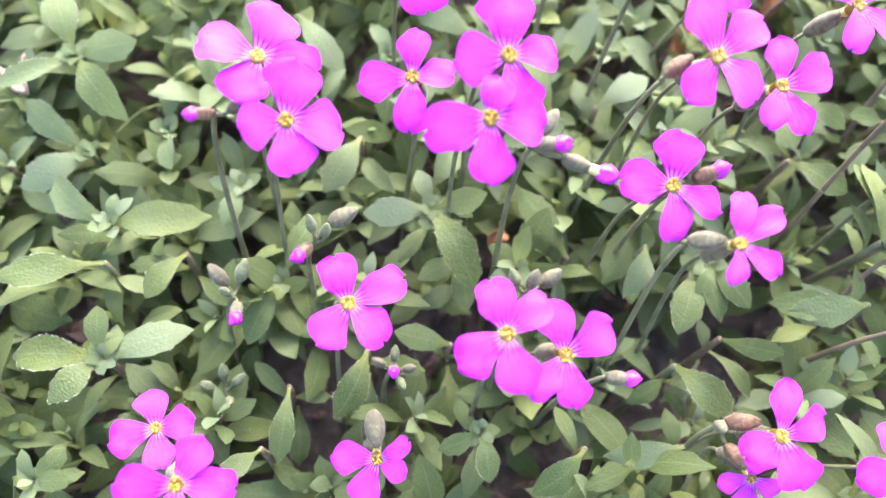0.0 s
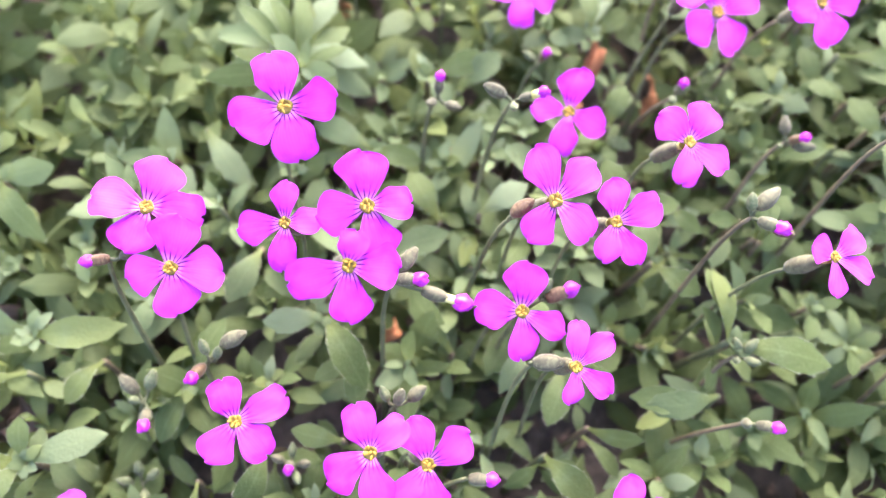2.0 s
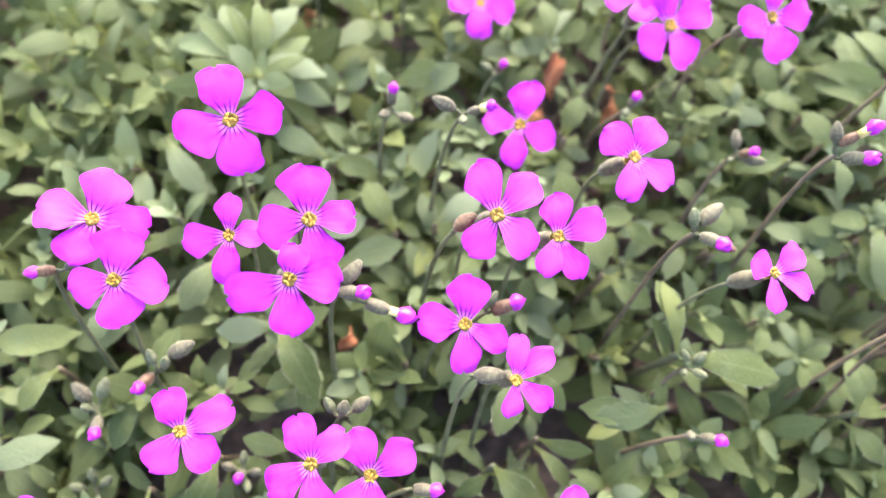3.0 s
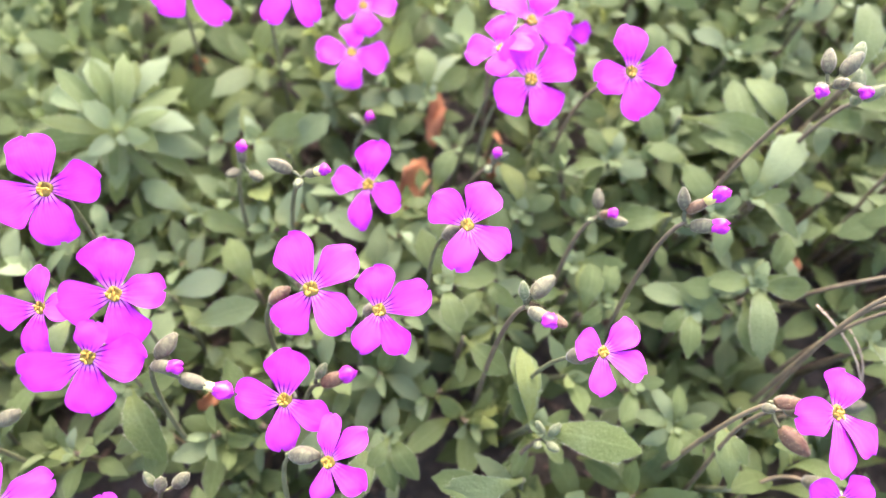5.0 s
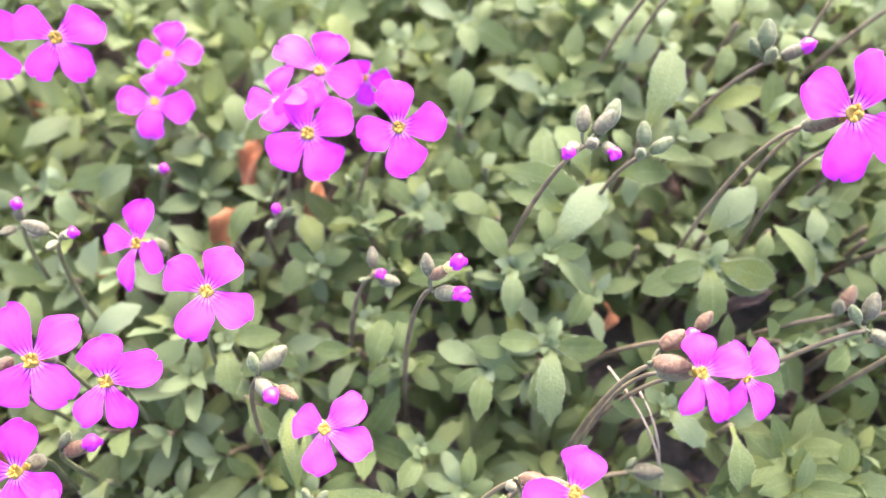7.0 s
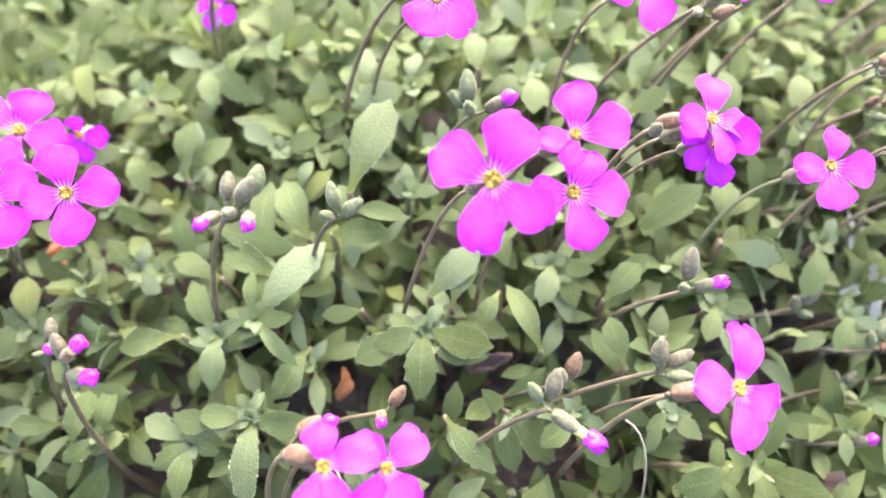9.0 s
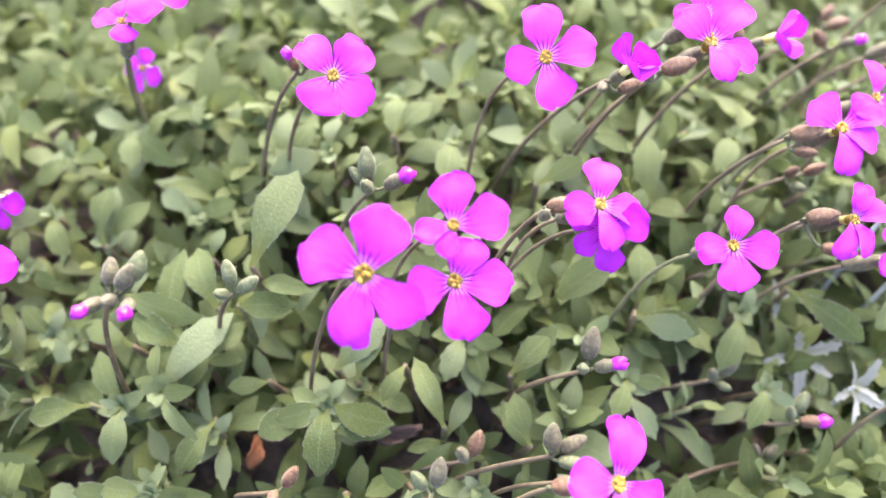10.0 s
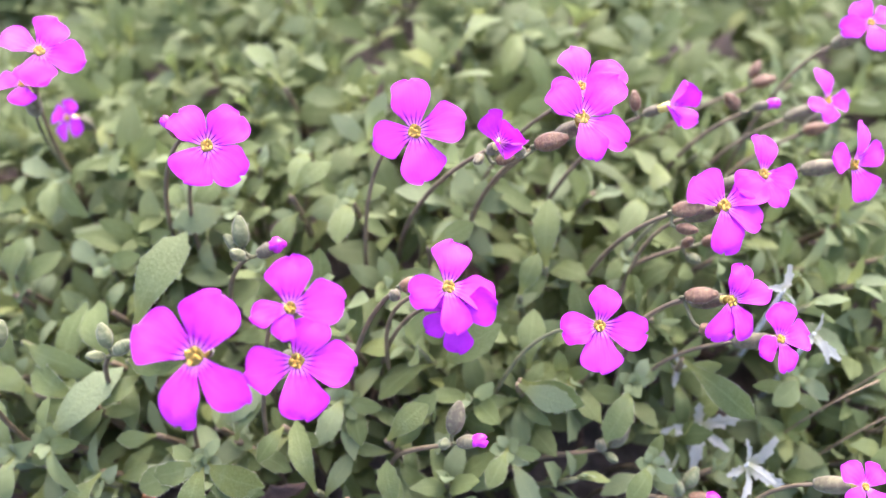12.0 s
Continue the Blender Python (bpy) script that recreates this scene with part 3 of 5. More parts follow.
flower(1.58, 8.93, 7.35, 0.23, -0.55, 0.81, (188, 0.87), (285, 0.93), (4, 0.79), (95, 0.94), full=1.03)
flower(1.26, 7.94, 7.08, 0.18, -0.60, 0.78, (194, 1.03), (269, 0.98), (354, 0.88), (77, 0.60))
flower(4.27, 7.50, 5.98, 0.02, -0.46, 0.89, (269, 0.89), (330, 0.88), (81, 0.89), (175, 0.86))
flower(5.10, 6.43, 5.97, 0.01, -0.40, 0.91, (254, 0.66), (321, 0.77), (37, 0.83), (86, 0.79), full=0.86)
flower(4.83, 8.99, 7.29, 0.12, -0.44, 0.89, (233, 0.86), (314, 0.90), (40, 0.98), (115, 1.00), full=0.86)
flower(5.95, 8.75, 6.92, 0.15, -0.45, 0.88, (244, 0.79), (298, 0.87), (24, 0.93), (100, 0.77))
flower(7.50, 10.22, 7.27, 0.24, -0.37, 0.90, (254, 0.86), (325, 0.90), (57, 0.84), (141, 0.80))
flower(1.54, 5.28, 5.30, -0.18, -0.34, 0.92, (212, 0.89), (285, 0.92), (42, 0.80), (108, 0.86))
flower(-0.89, 6.04, 4.84, 0.18, -0.40, 0.90, (231, 0.82), (314, 0.86), (26, 0.98), (110, 0.79))
flower(2.51, 5.18, 4.70, 0.16, -0.47, 0.87, (226, 0.88), (278, 0.86), (32, 0.92), (107, 0.90))
flower(-4.38, 4.76, 2.51, 0.06, -0.23, 0.97, (198, 0.80), (287, 0.73), (10, 0.66), (101, 0.68))
flower(-3.47, 3.54, 3.80, 0.29, -0.50, 0.82, (262, 0.78), (352, 0.88), (59, 0.81), (170, 0.87))
flower(-0.48, 4.08, 2.81, 0.15, -0.62, 0.77, (242, 0.80), (329, 0.59), (31, 0.62), (167, 0.79))
flower(6.16, 4.09, 3.70, 0.13, -0.39, 0.91, (206, 0.77), (287, 0.91), (19, 0.94), (85, 0.94))
flower(5.64, 11.68, 6.46, -0.34, -0.47, 0.81, (261, 0.92), (333, 0.83), (77, 0.90), (167, 0.78), full=0.86)
flower(8.92, 13.67, 7.25, 0.19, -0.52, 0.83, (216, 0.90), (300, 0.94), (27, 0.99), (110, 0.93))
flower(10.77, 13.31, 7.81, 0.15, -0.52, 0.84, (200, 0.77), (284, 0.92), (6, 0.91), (98, 0.88))
flower(9.68, 7.91, 6.95, 0.24, -0.31, 0.92, (259, 0.72), (332, 0.82), (39, 0.75), (156, 0.51))
flower(5.09, 15.49, 6.25, 0.15, -0.47, 0.87, (184, 0.79), (267, 0.84), (347, 0.85), (85, 0.64))
flower(8.35, 14.25, 7.53, -0.25, -0.18, 0.95, (177, 0.75), (264, 0.67), (3, 0.65), (86, 0.76))
flower(13.65, 7.02, 6.28, 0.24, -0.39, 0.89, (183, 0.89), (257, 1.07), (309, 0.94), (69, 0.74))
flower(5.37, 16.49, 6.71, 0.14, -0.43, 0.89, (277, 0.74), (1, 0.75), (84, 0.73), (182, 0.64))
flower(4.10, 15.16, 8.48, 0.39, -0.65, 0.65, (239, 0.88), (303, 0.92), (23, 0.91), (147, 0.77))
flower(9.04, 15.19, 7.40, 0.30, -0.37, 0.88, (254, 0.86), (344, 0.89), (71, 0.86), (151, 0.97))
flower(18.21, 12.29, 9.14, 0.03, -0.54, 0.84, (258, 1.09), (320, 1.07), (66, 1.03), (152, 0.98), full=1.04)
flower(15.66, 8.64, 7.31, 0.19, -0.40, 0.90, (239, 0.73), (295, 0.81), (21, 0.83), (95, 0.64))
flower(16.50, 8.71, 6.89, 0.36, -0.41, 0.83, (230, 0.69), (303, 0.75), (44, 0.73), (130, 0.63))
flower(9.89, 15.50, 6.86, 0.03, -0.77, 0.64, (203, 0.54), (273, 0.60), (350, 0.58), (98, 0.38), violet=True)
flower(19.50, 13.12, 9.10, 0.15, -0.42, 0.88, (195, 0.62), (255, 0.52), (10, 0.86), (95, 0.80))
flower(19.48, 12.55, 8.38, 0.29, -0.45, 0.85, (191, 0.80), (280, 0.94), (355, 0.93), (69, 0.73), full=1.05)
flower(21.81, 13.80, 8.55, 0.40, -0.33, 0.85, (196, 0.66), (281, 0.78), (351, 0.81), (85, 0.77))
# violet here stands in for the shade of the flower just above
flower(21.92, 13.52, 8.27, -0.05, -0.6, 0.75, (215, 0.60), (275, 0.72), (10, 0.70), (152, 0.60), violet=True)
flower(24.31, 13.83, 7.14, 0.15, -0.42, 0.90, (191, 0.66), (270, 0.82), (354, 0.85), (81, 0.69))
flower(21.86, 9.81, 6.96, 0.41, -0.26, 0.87, (274, 0.94), (337, 0.82), (83, 0.99), (177, 0.83))
flower(13.71, 18.18, 9.81, 0.48, -0.18, 0.86, (281, 0.74), (359, 0.80), (78, 0.77), (169, 0.71))
flower(13.12, 17.87, 9.27, 0.09, -0.07, 0.99, (290, 0.56), (9, 0.56), (103, 0.54), (175, 0.54))
flower(12.15, 19.16, 6.92, -0.27, -0.56, 0.78, (243, 0.58), (324, 0.57), (64, 0.45), (162, 0.52), violet=True)
flower(17.36, 16.28, 9.19, 0.33, -0.45, 0.83, (240, 0.77), (321, 0.83), (48, 0.82), (134, 0.78), full=1.12)
flower(21.10, 16.61, 9.10, 0.18, -0.56, 0.81, (195, 0.77), (283, 0.93), (11, 0.91), (99, 0.90))
flower(24.01, 16.89, 9.02, 0.10, -0.35, 0.93, (282, 0.83), (332, 0.89), (50, 0.97), (133, 0.74), full=1.08)
flower(24.03, 17.74, 8.92, 0.16, -0.29, 0.94, (196, 0.55), (306, 0.71), (26, 0.86), (102, 0.79))
flower(26.58, 16.03, 7.60, 0.17, -0.38, 0.91, (269, 0.89), (336, 0.75), (31, 0.87), (137, 0.74), full=1.15)
flower(27.33, 16.66, 7.69, 0.41, -0.31, 0.86, (215, 0.69), (295, 0.69), (359, 0.72), (96, 0.73))
flower(26.65, 14.48, 6.89, 0.23, -0.50, 0.83, (240, 0.79), (292, 0.73), (13, 0.76), (73, 0.67))
flower(27.65, 14.12, 6.08, 0.41, -0.34, 0.84, (204, 0.59), (280, 0.61), (9, 0.66), (95, 0.67))
flower(29.09, 17.12, 7.36, 0.48, -0.52, 0.71, (295, 0.75), (25, 0.82), (86, 0.80), (164, 0.62))
flower(29.31, 19.29, 6.76, 0.39, -0.23, 0.89, (210, 0.63), (268, 0.54), (7, 0.55), (112, 0.71))
flower(5.79, 3.56, 3.11, -0.09, -0.76, 0.64, (189, 0.58), (259, 0.62), (340, 0.60), (83, 0.39))
flower(7.98, 3.50, 3.79, -0.15, -0.30, 0.94, (188, 0.77), (267, 0.70), (1, 0.63), (98, 0.74))
flower(1.85, 15.91, 8.03, 0.37, -0.74, 0.56, (224, 0.93), (305, 1.12), (6, 0.94), (138, 0.85))
flower(30.04, 20.45, 7.78, 0.03, -0.35, 0.94, (196, 0.64), (278, 0.65), (23, 0.49), (119, 0.54))
flower(14.36, 5.90, 4.45, -0.12, -0.64, 0.76, (227, 0.58), (319, 0.57), (45, 0.60), (151, 0.62))
flower(28.81, 11.72, 5.37, 0.26, -0.27, 0.93, (218, 0.52), (304, 0.48), (46, 0.47), (136, 0.51))

# ---- bud clusters ----
GREY = "grey-green hairy rock cress buds with purple tips on a stalk"
bud_cluster(GREY, -2.9, 8.5, 6.5, (0, 0, 0, -0.8, -0.2, 0.2, 0.42, 2), (0.25, 0.0, 0.05, 0.7, 0.1, 0.5, 0.35, 0))
bud_cluster(GREY, -1.5, 7.2, 4.8, (-0.1, -0.1, 0, -0.3, -0.7, 0.45, 0.46, 2), (0.3, 0.3, 0.2, 0.8, 0.3, 0.3, 0.55, 0), (0.2, 0.05, 0.1, 0.2, 0.2, 0.7, 0.32, 1), (0.0, 0.1, 0.2, -0.2, 0.5, 0.7, 0.34, 1))
bud_cluster(GREY, -3.1, 6.9, 3.4, (0.1, -0.2, 0, 0.1, -0.7, 0.35, 0.48, 2), (-0.15, 0.2, 0.1, -0.6, 0.6, 0.5, 0.52, 0), (0.1, 0.3, 0.1, 0.3, 0.6, 0.6, 0.46, 1), (-0.1, 0, 0.1, -0.2, -0.1, 0.8, 0.3, 1))
bud_cluster(GREY, -0.2, 5.7, 2.7, (0, 0, 0.1, 0.0, -0.5, 0.8, 0.40, 2), (-0.2, 0.1, 0, -0.7, 0.2, 0.6, 0.32, 0), (0.2, 0, 0, 0.7, -0.1, 0.6, 0.32, 0), (0.1, -0.2, 0, 0.3, -0.8, 0.5, 0.32, 1), (0, 0.2, 0, 0.1, 0.7, 0.6, 0.32, 1))
bud_cluster("hairy buds, one unrolling its magenta petals beside a flower", 2.0, 8.0, 6.3, (0.05, 0, 0.1, 0.9, -0.1, 0.2, 0.5, 2), (0.6, -0.2, -0.05, 0.9, -0.25, -0.2, 0.5, 3), (0.1, 0.2, 0.1, 0.6, 0.6, 0.4, 0.55, 0))
bud_cluster(GREY, 4.75, 7.9, 5.6, (0.1, 0, 0, 0.9, 0.25, 0.2, 0.58, 2), (0, 0.1, 0.1, 0.5, 0.6, 0.5, 0.34, 1))
bud_cluster(GREY, 8.5, 8.8, 6.9, (0.05, -0.15, 0.1, 0.5, -0.5, 0.3, 0.5, 2), (0.1, 0.15, 0.1, 0.7, 0.5, 0.4, 0.55, 0), (-0.05, 0.1, 0.1, -0.1, 0.5, 0.7, 0.36, 1), (0.4, -0.2, -0.1, 0.8, -0.5, 0.1, 0.42, 4))
bud_cluster(GREY, 8.8, 5.8, 4.2, (0.1, -0.1, 0.1, 0.6, -0.3, 0.5, 0.45, 2), (-0.1, 0, 0, -0.3, -0.3, 0.7, 0.36, 0))
bud_cluster("unrolling magenta bud with closed brownish buds", 4.4, 11.5, 7.0, (0.15, 0, 0.1, 0.6, -0.2, 0.5, 0.34, 3), (-0.2, 0.1, 0.1, -0.8, 0.2, 0.4, 0.5, 0), (0, -0.1, 0, -0.1, -0.7, 0.5, 0.32, 1))
bud_cluster(GREY, 5.45, 13.9, 5.6, (0, 0, 0.1, 0.2, -0.2, 0.8, 0.4, 2), (-0.15, 0.1, 0, -0.7, 0.3, 0.5, 0.34, 1))
bud_cluster(GREY, 3.0, 12.4, 6.2, (0, 0, 0.1, 0.1, 0.4, 0.8, 0.42, 2), (-0.1, -0.2, 0, -0.4, -0.6, 0.5, 0.36, 0), (0.2, -0.2, -0.1, 0.6, -0.5, 0.3, 0.4, 0))
bud_cluster(GREY, 8.2, 12.5, 6.0, (0, 0, 0.1, 0.1, -0.1, 0.9, 0.4, 2), (-0.1, -0.1, 0, -0.3, -0.7, 0.5, 0.34, 1), (0.1, 0.1, 0, 0.7, 0.2, 0.5, 0.3, 1))
bud_cluster(GREY, 10.2, 11.1, 6.1, (0.05, -0.05, 0.1, 0.4, -0.3, 0.7, 0.4, 2), (0, 0.15, 0.1, 0.0, 0.8, 0.5, 0.42, 0), (0.15, -0.1, 0, 0.8, -0.3, 0.2, 0.46, 0), (-0.15, -0.1, 0, -0.6, -0.4, 0.5, 0.2, 1))
bud_cluster("magenta bud unrolling between hairy grey-green buds", 11.4, 10.2, 7.3, (0.0, 0.15, 0.2, 0.5, 0.05, 0.5, 0.42, 3), (0.1, -0.1, 0, 0.7, -0.2, 0.3, 0.55, 2), (-0.05, 0.2, 0.2, -0.1, 0.5, 0.6, 0.42, 0))
bud_cluster("spray of hairy buds, two of them tipped with purple", 14.05, 12.3, 8.45, (-0.2, 0, 0, -0.35, -0.6, 0.4, 0.46, 2), (0.4, -0.05, 0.05, 0.2, -0.7, 0.4, 0.44, 2), (-0.05, 0.25, 0.15, 0.1, 0.7, 0.4, 0.46, 0), (0.2, 0.15, 0.2, 0.5, 0.4, 0.5, 0.5, 0), (0.1, 0, 0.05, 0.0, -0.5, 0.7, 0.4, 0), (0.45, 0.3, 0.2, 0.3, 0.6, 0.5, 0.52, 1))
bud_cluster(GREY, 16.2, 10.0, 5.5, (0.0, -0.05, 0.1, 0.1, -0.6, 0.6, 0.4, 2), (0.2, 0.1, 0.1, 0.5, 0.5, 0.5, 0.46, 4))
bud_cluster("russet bud with a long purple tip", 19.0, 9.7, 6.4, (0.1, -0.05, 0, 0.7, -0.5, -0.1, 0.52, 3), (0.1, 0.25, 0, 0.2, 0.6, 0.6, 0.52, 0), (-0.1, 0.2, 0, -0.4, 0.4, 0.6, 0.4, 1))
bud_cluster(GREY, 21.75, 12.0, 6.0, (0.15, 0, 0.1, 0.8, 0.0, 0.4, 0.5, 2), (0, 0.2, 0.1, 0.2, 0.7, 0.5, 0.62, 0), (-0.1, 0, 0.05, -0.2, -0.3, 0.8, 0.38, 1))
bud_cluster("closed mauve-grey hairy buds", 21.0, 10.5, 5.9, (0, 0.1, 0.1, 0.05, 0.5, 0.7, 0.55, 0), (0.2, 0.1, 0.1, 0.8, 0.3, 0.4, 0.5, 0), (0.15, -0.1, 0, 0.8, -0.2, 0.3, 0.46, 1))
bud_cluster("closed pale green hairy buds", 15.45, 13.1, 7.1, (0, 0.1, 0.2, -0.1, 0.6, 0.8, 0.5, 1), (0.15, 0, 0.1, 0.7, 0.2, 0.5, 0.5, 1), (-0.1, -0.1, 0.1, -0.2, -0.3, 0.8, 0.4, 1))
bud_cluster(GREY, 18.0, 14.8, 7.8, (0.25, 0, 0.1, 0.7, 0.1, 0.4, 0.55, 2), (-0.15, 0.15, 0.2, 0.0, 0.6, 0.7, 0.6, 1), (-0.1, -0.1, 0.1, -0.1, -0.2, 0.8, 0.44, 1), (-0.25, 0.1, 0.1, -0.5, 0.4, 0.6, 0.4, 1))
bud_cluster("closed pale green hairy buds", 18.5, 9.15, 2.7, (0, 0, 0.1, 0.0, -0.3, 0.8, 0.4, 1), (0.25, 0, 0.1, 0.5, -0.2, 0.7, 0.36, 1), (-0.2, 0.1, 0.1, -0.5, 0.1, 0.7, 0.34, 1))
bud_cluster("half-open magenta bud on a stalk", 25.3, 18.3, 7.5, (0.1, 0, 0.1, 0.6, -0.2, 0.5, 0.42, 5), (-0.1, 0.1, 0.1, -0.1, 0.5, 0.6, 0.42, 4))
bud_cluster(GREY, 27.8, 19.3, 6.5, (0.1, 0, 0.1, 0.8, -0.1, 0.4, 0.46, 2), (-0.3, 0, 0.1, -0.5, 0.1, 0.6, 0.52, 4))
bud_cluster("closed mauve-grey hairy buds", 24.6, 12.6, 3.8, (0, 0, 0.1, -0.2, 0.1, 0.8, 0.42, 0), (0.2, 0.1, 0.1, 0.6, 0.5, 0.5, 0.55, 0), (0.1, -0.1, 0.0, 0.5, -0.5, 0.5, 0.34, 1))
bud_cluster(GREY, 25.3, 10.0, 2.9, (0.1, 0, 0.1, 0.8, 0.0, 0.4, 0.45, 2), (-0.1, 0.1, 0.1, 0.1, 0.6, 0.7, 0.4, 1))
bud_cluster("closed mauve-grey hairy buds", 19.5, 10.7, 4.8, (0, 0, 0.1, -0.2, 0.2, 0.8, 0.44, 0), (0.15, 0.1, 0.1, 0.3, 0.6, 0.6, 0.55, 4))
bud_cluster("closed russet hairy bud on a bent stalk", 15.2, 7.9, 3.5, (0.1, 0, 0.1, 0.9, -0.1, 0.3, 0.6, 0), (0, 0.1, 0, 0.4, 0.4, 0.6, 0.3, 1))
bud_cluster("closed pale downy young buds", 9.0, 7.2, 4.1, (0, 0.1, 0.1, -0.4, 0.5, 0.7, 0.34, 1), (0.15, 0.05, 0.1, 0.5, 0.4, 0.6, 0.36, 1), (0.1, -0.15, 0.1, 0.4, -0.5, 0.6, 0.34, 1), (-0.1, -0.1, 0, -0.3, -0.4, 0.7, 0.28, 1))
bud_cluster("half-open violet-magenta bud on a stalk", 22.3, 16.8, 8.3, (0.1, -0.1, 0.1, 0.3, -0.3, 0.7, 0.44, 5), (-0.1, -0.15, 0, -0.2, -0.7, 0.4, 0.36, 0), (0.25, -0.25, -0.1, 0.7, 0.2, 0.2, 0.45, 4))
bud_cluster("closed brown hairy buds above a flower", 2.0, 6.2, 4.9, (0, 0, 0.1, 0.2, 0.3, 0.7, 0.4, 0), (0.25, 0.1, 0, 0.6, 0.3, 0.5, 0.45, 0), (-0.2, 0.1, 0, -0.3, 0.5, 0.6, 0.34, 1))
bud_cluster(GREY, 3.2, 5.0, 4.1, (0.1, 0, 0, 0.9, -0.1, 0.1, 0.5, 2))
bud_cluster("closed pale green hairy buds", -3.4, 5.6, 2.0, (0, 0.2, 0.2, 0, 0.5, 0.8, 0.36, 1), (0.2, 0.1, 0.1, 0.6, 0.3, 0.6, 0.36, 1), (-0.2, 0, 0.1, -0.6, 0.1, 0.6, 0.36, 1), (0.1, -0.2, 0, 0.3, -0.6, 0.6, 0.36, 1), (0.2, -0.4, -0.1, 0.4, -0.6, 0.5, 0.34, 1))
bud_cluster("russet hairy calyx on a bent stalk", 28.3, 20.8, 5.7, (0, 0, 0.1, 0.9, 0.0, 0.3, 0.55, 4), (0.0, 0.25, 0.1, 0.4, 0.6, 0.5, 0.45, 4))
bud_cluster("russet hairy buds on a bent stalk", 29.2, 19.4, 5.6, (0, 0, 0.1, 0.8, -0.1, 0.4, 0.55, 4), (0.2, 0.3, 0.1, 0.6, 0.4, 0.5, 0.45, 0))
bud_cluster("russet hairy buds beside the flowers", 26.2, 16.2, 5.9, (0, 0, 0.1, 0.2, -0.2, 0.8, 0.4, 4), (0.45, 0.05, 0.1, 0.7, 0.0, 0.5, 0.45, 4), (0.1, -0.25, 0, 0.3, -0.6, 0.5, 0.4, 1))
bud_cluster("magenta-tipped bud beside an open flower", 16.6, 16.7, 8.9, (0, 0, 0.1, -0.2, 0.1, 0.8, 0.42, 2), (0.15, 0.1, 0, 0.4, 0.3, 0.6, 0.36, 1))
bud_cluster("closed mauve-grey hairy buds", 25.5, 11.2, 2.8, (0, 0.1, 0.1, -0.3, 0.4, 0.7, 0.36, 0), (0.15, 0.05, 0.1, 0.5, 0.4, 0.6, 0.4, 0), (0.1, -0.15, 0.05, 0.3, -0.6, 0.5, 0.4, 1))
bud_cluster("closed pale green hairy buds", 23.2, 9.5, 2.9, (0, 0, 0.1, 0.6, 0.1, 0.5, 0.5, 1), (0.1, -0.15, 0.1, 0.7, -0.4, 0.4, 0.42, 1))
bud_cluster(GREY, 26.2, 11.8, 3.4, (0.1, 0, 0.1, 0.9, -0.05, 0.2, 0.52, 2), (0.05, 0.25, 0.1, 0.4, 0.6, 0.5, 0.5, 1), (-0.1, 0.1, 0.1, -0.2, 0.3, 0.8, 0.4, 1))
CALYX_LABEL = "russet hairy calyx of a flower on a bent stalk"
bud_cluster(CALYX_LABEL, 15.0, 8.9, 7.0, (0, 0, 0.1, 0.9, -0.2, 0.2, 0.62, 4), (0.2, 0.3, 0.1, 0.7, 0.4, 0.4, 0.5, 4), (0.4, 0.35, 0.1, 0.8, 0.3, 0.3, 0.45, 2))
bud_cluster(CALYX_LABEL, 5.4, 4.4, 3.4, (0, 0, 0.1, 0.8, -0.1, 0.3, 0.58, 4), (-0.1, 0, 0, -0.2, -0.4, 0.6, 0.4, 0), (0, -0.4, -0.1, 0.4, -0.8, 0.1, 0.5, 4))
bud_cluster(CALYX_LABEL, 12.8, 7.3, 5.9, (0, 0, 0.1, 0.9, -0.1, 0.2, 0.5, 4), (-0.2, -0.1, 0, 0.1, -0.2, 0.6, 0.34, 0), (0.1, -0.5, -0.1, 0.6, -0.8, 0.0, 0.62, 4))
bud_cluster("large hairy calyx of a flower that faces down", -0.55, 4.85, 3.0, (0, 0, 0, 0.1, -0.9, 0.0, 0.66, 0))
bud_cluster(CALYX_LABEL, 23.2, 16.6, 8.6, (0, 0, 0.1, 0.9, 0.1, 0.2, 0.62, 4), (-0.3, -0.2, 0, -0.1, -0.2, 0.7, 0.4, 0))
bud_cluster(CALYX_LABEL, 25.7, 16.0, 7.4, (0, 0, 0.1, 0.9, 0.0, 0.2, 0.58, 4), (0.1, -0.3, -0.1, 0.7, -0.3, 0.2, 0.4, 4))
bud_cluster(CALYX_LABEL, 25.9, 14.6, 6.7, (0, 0, 0.1, 0.9, 0.0, 0.2, 0.58, 4), (0.3, -0.6, -0.2, 0.8, -0.3, 0.1, 0.5, 2))
bud_cluster(CALYX_LABEL, 21.0, 13.9, 8.3, (0, 0, 0.1, 0.9, 0.0, 0.2, 0.54, 4), (-0.1, -0.2, 0, 0.1, -0.2, 0.7, 0.38, 0))
bud_cluster(CALYX_LABEL, 20.9, 9.8, 6.7, (0, 0, 0.1, 0.9, 0.0, 0.2, 0.56, 4))
bud_cluster(CALYX_LABEL, 4.4, 6.6, 5.7, (0, 0, 0.1, 0.9, -0.1, 0.2, 0.58, 0))
bud_cluster(CALYX_LABEL, 4.1, 8.9, 6.9, (0, 0, 0.1, 0.6, 0.2, 0.5, 0.5, 4))

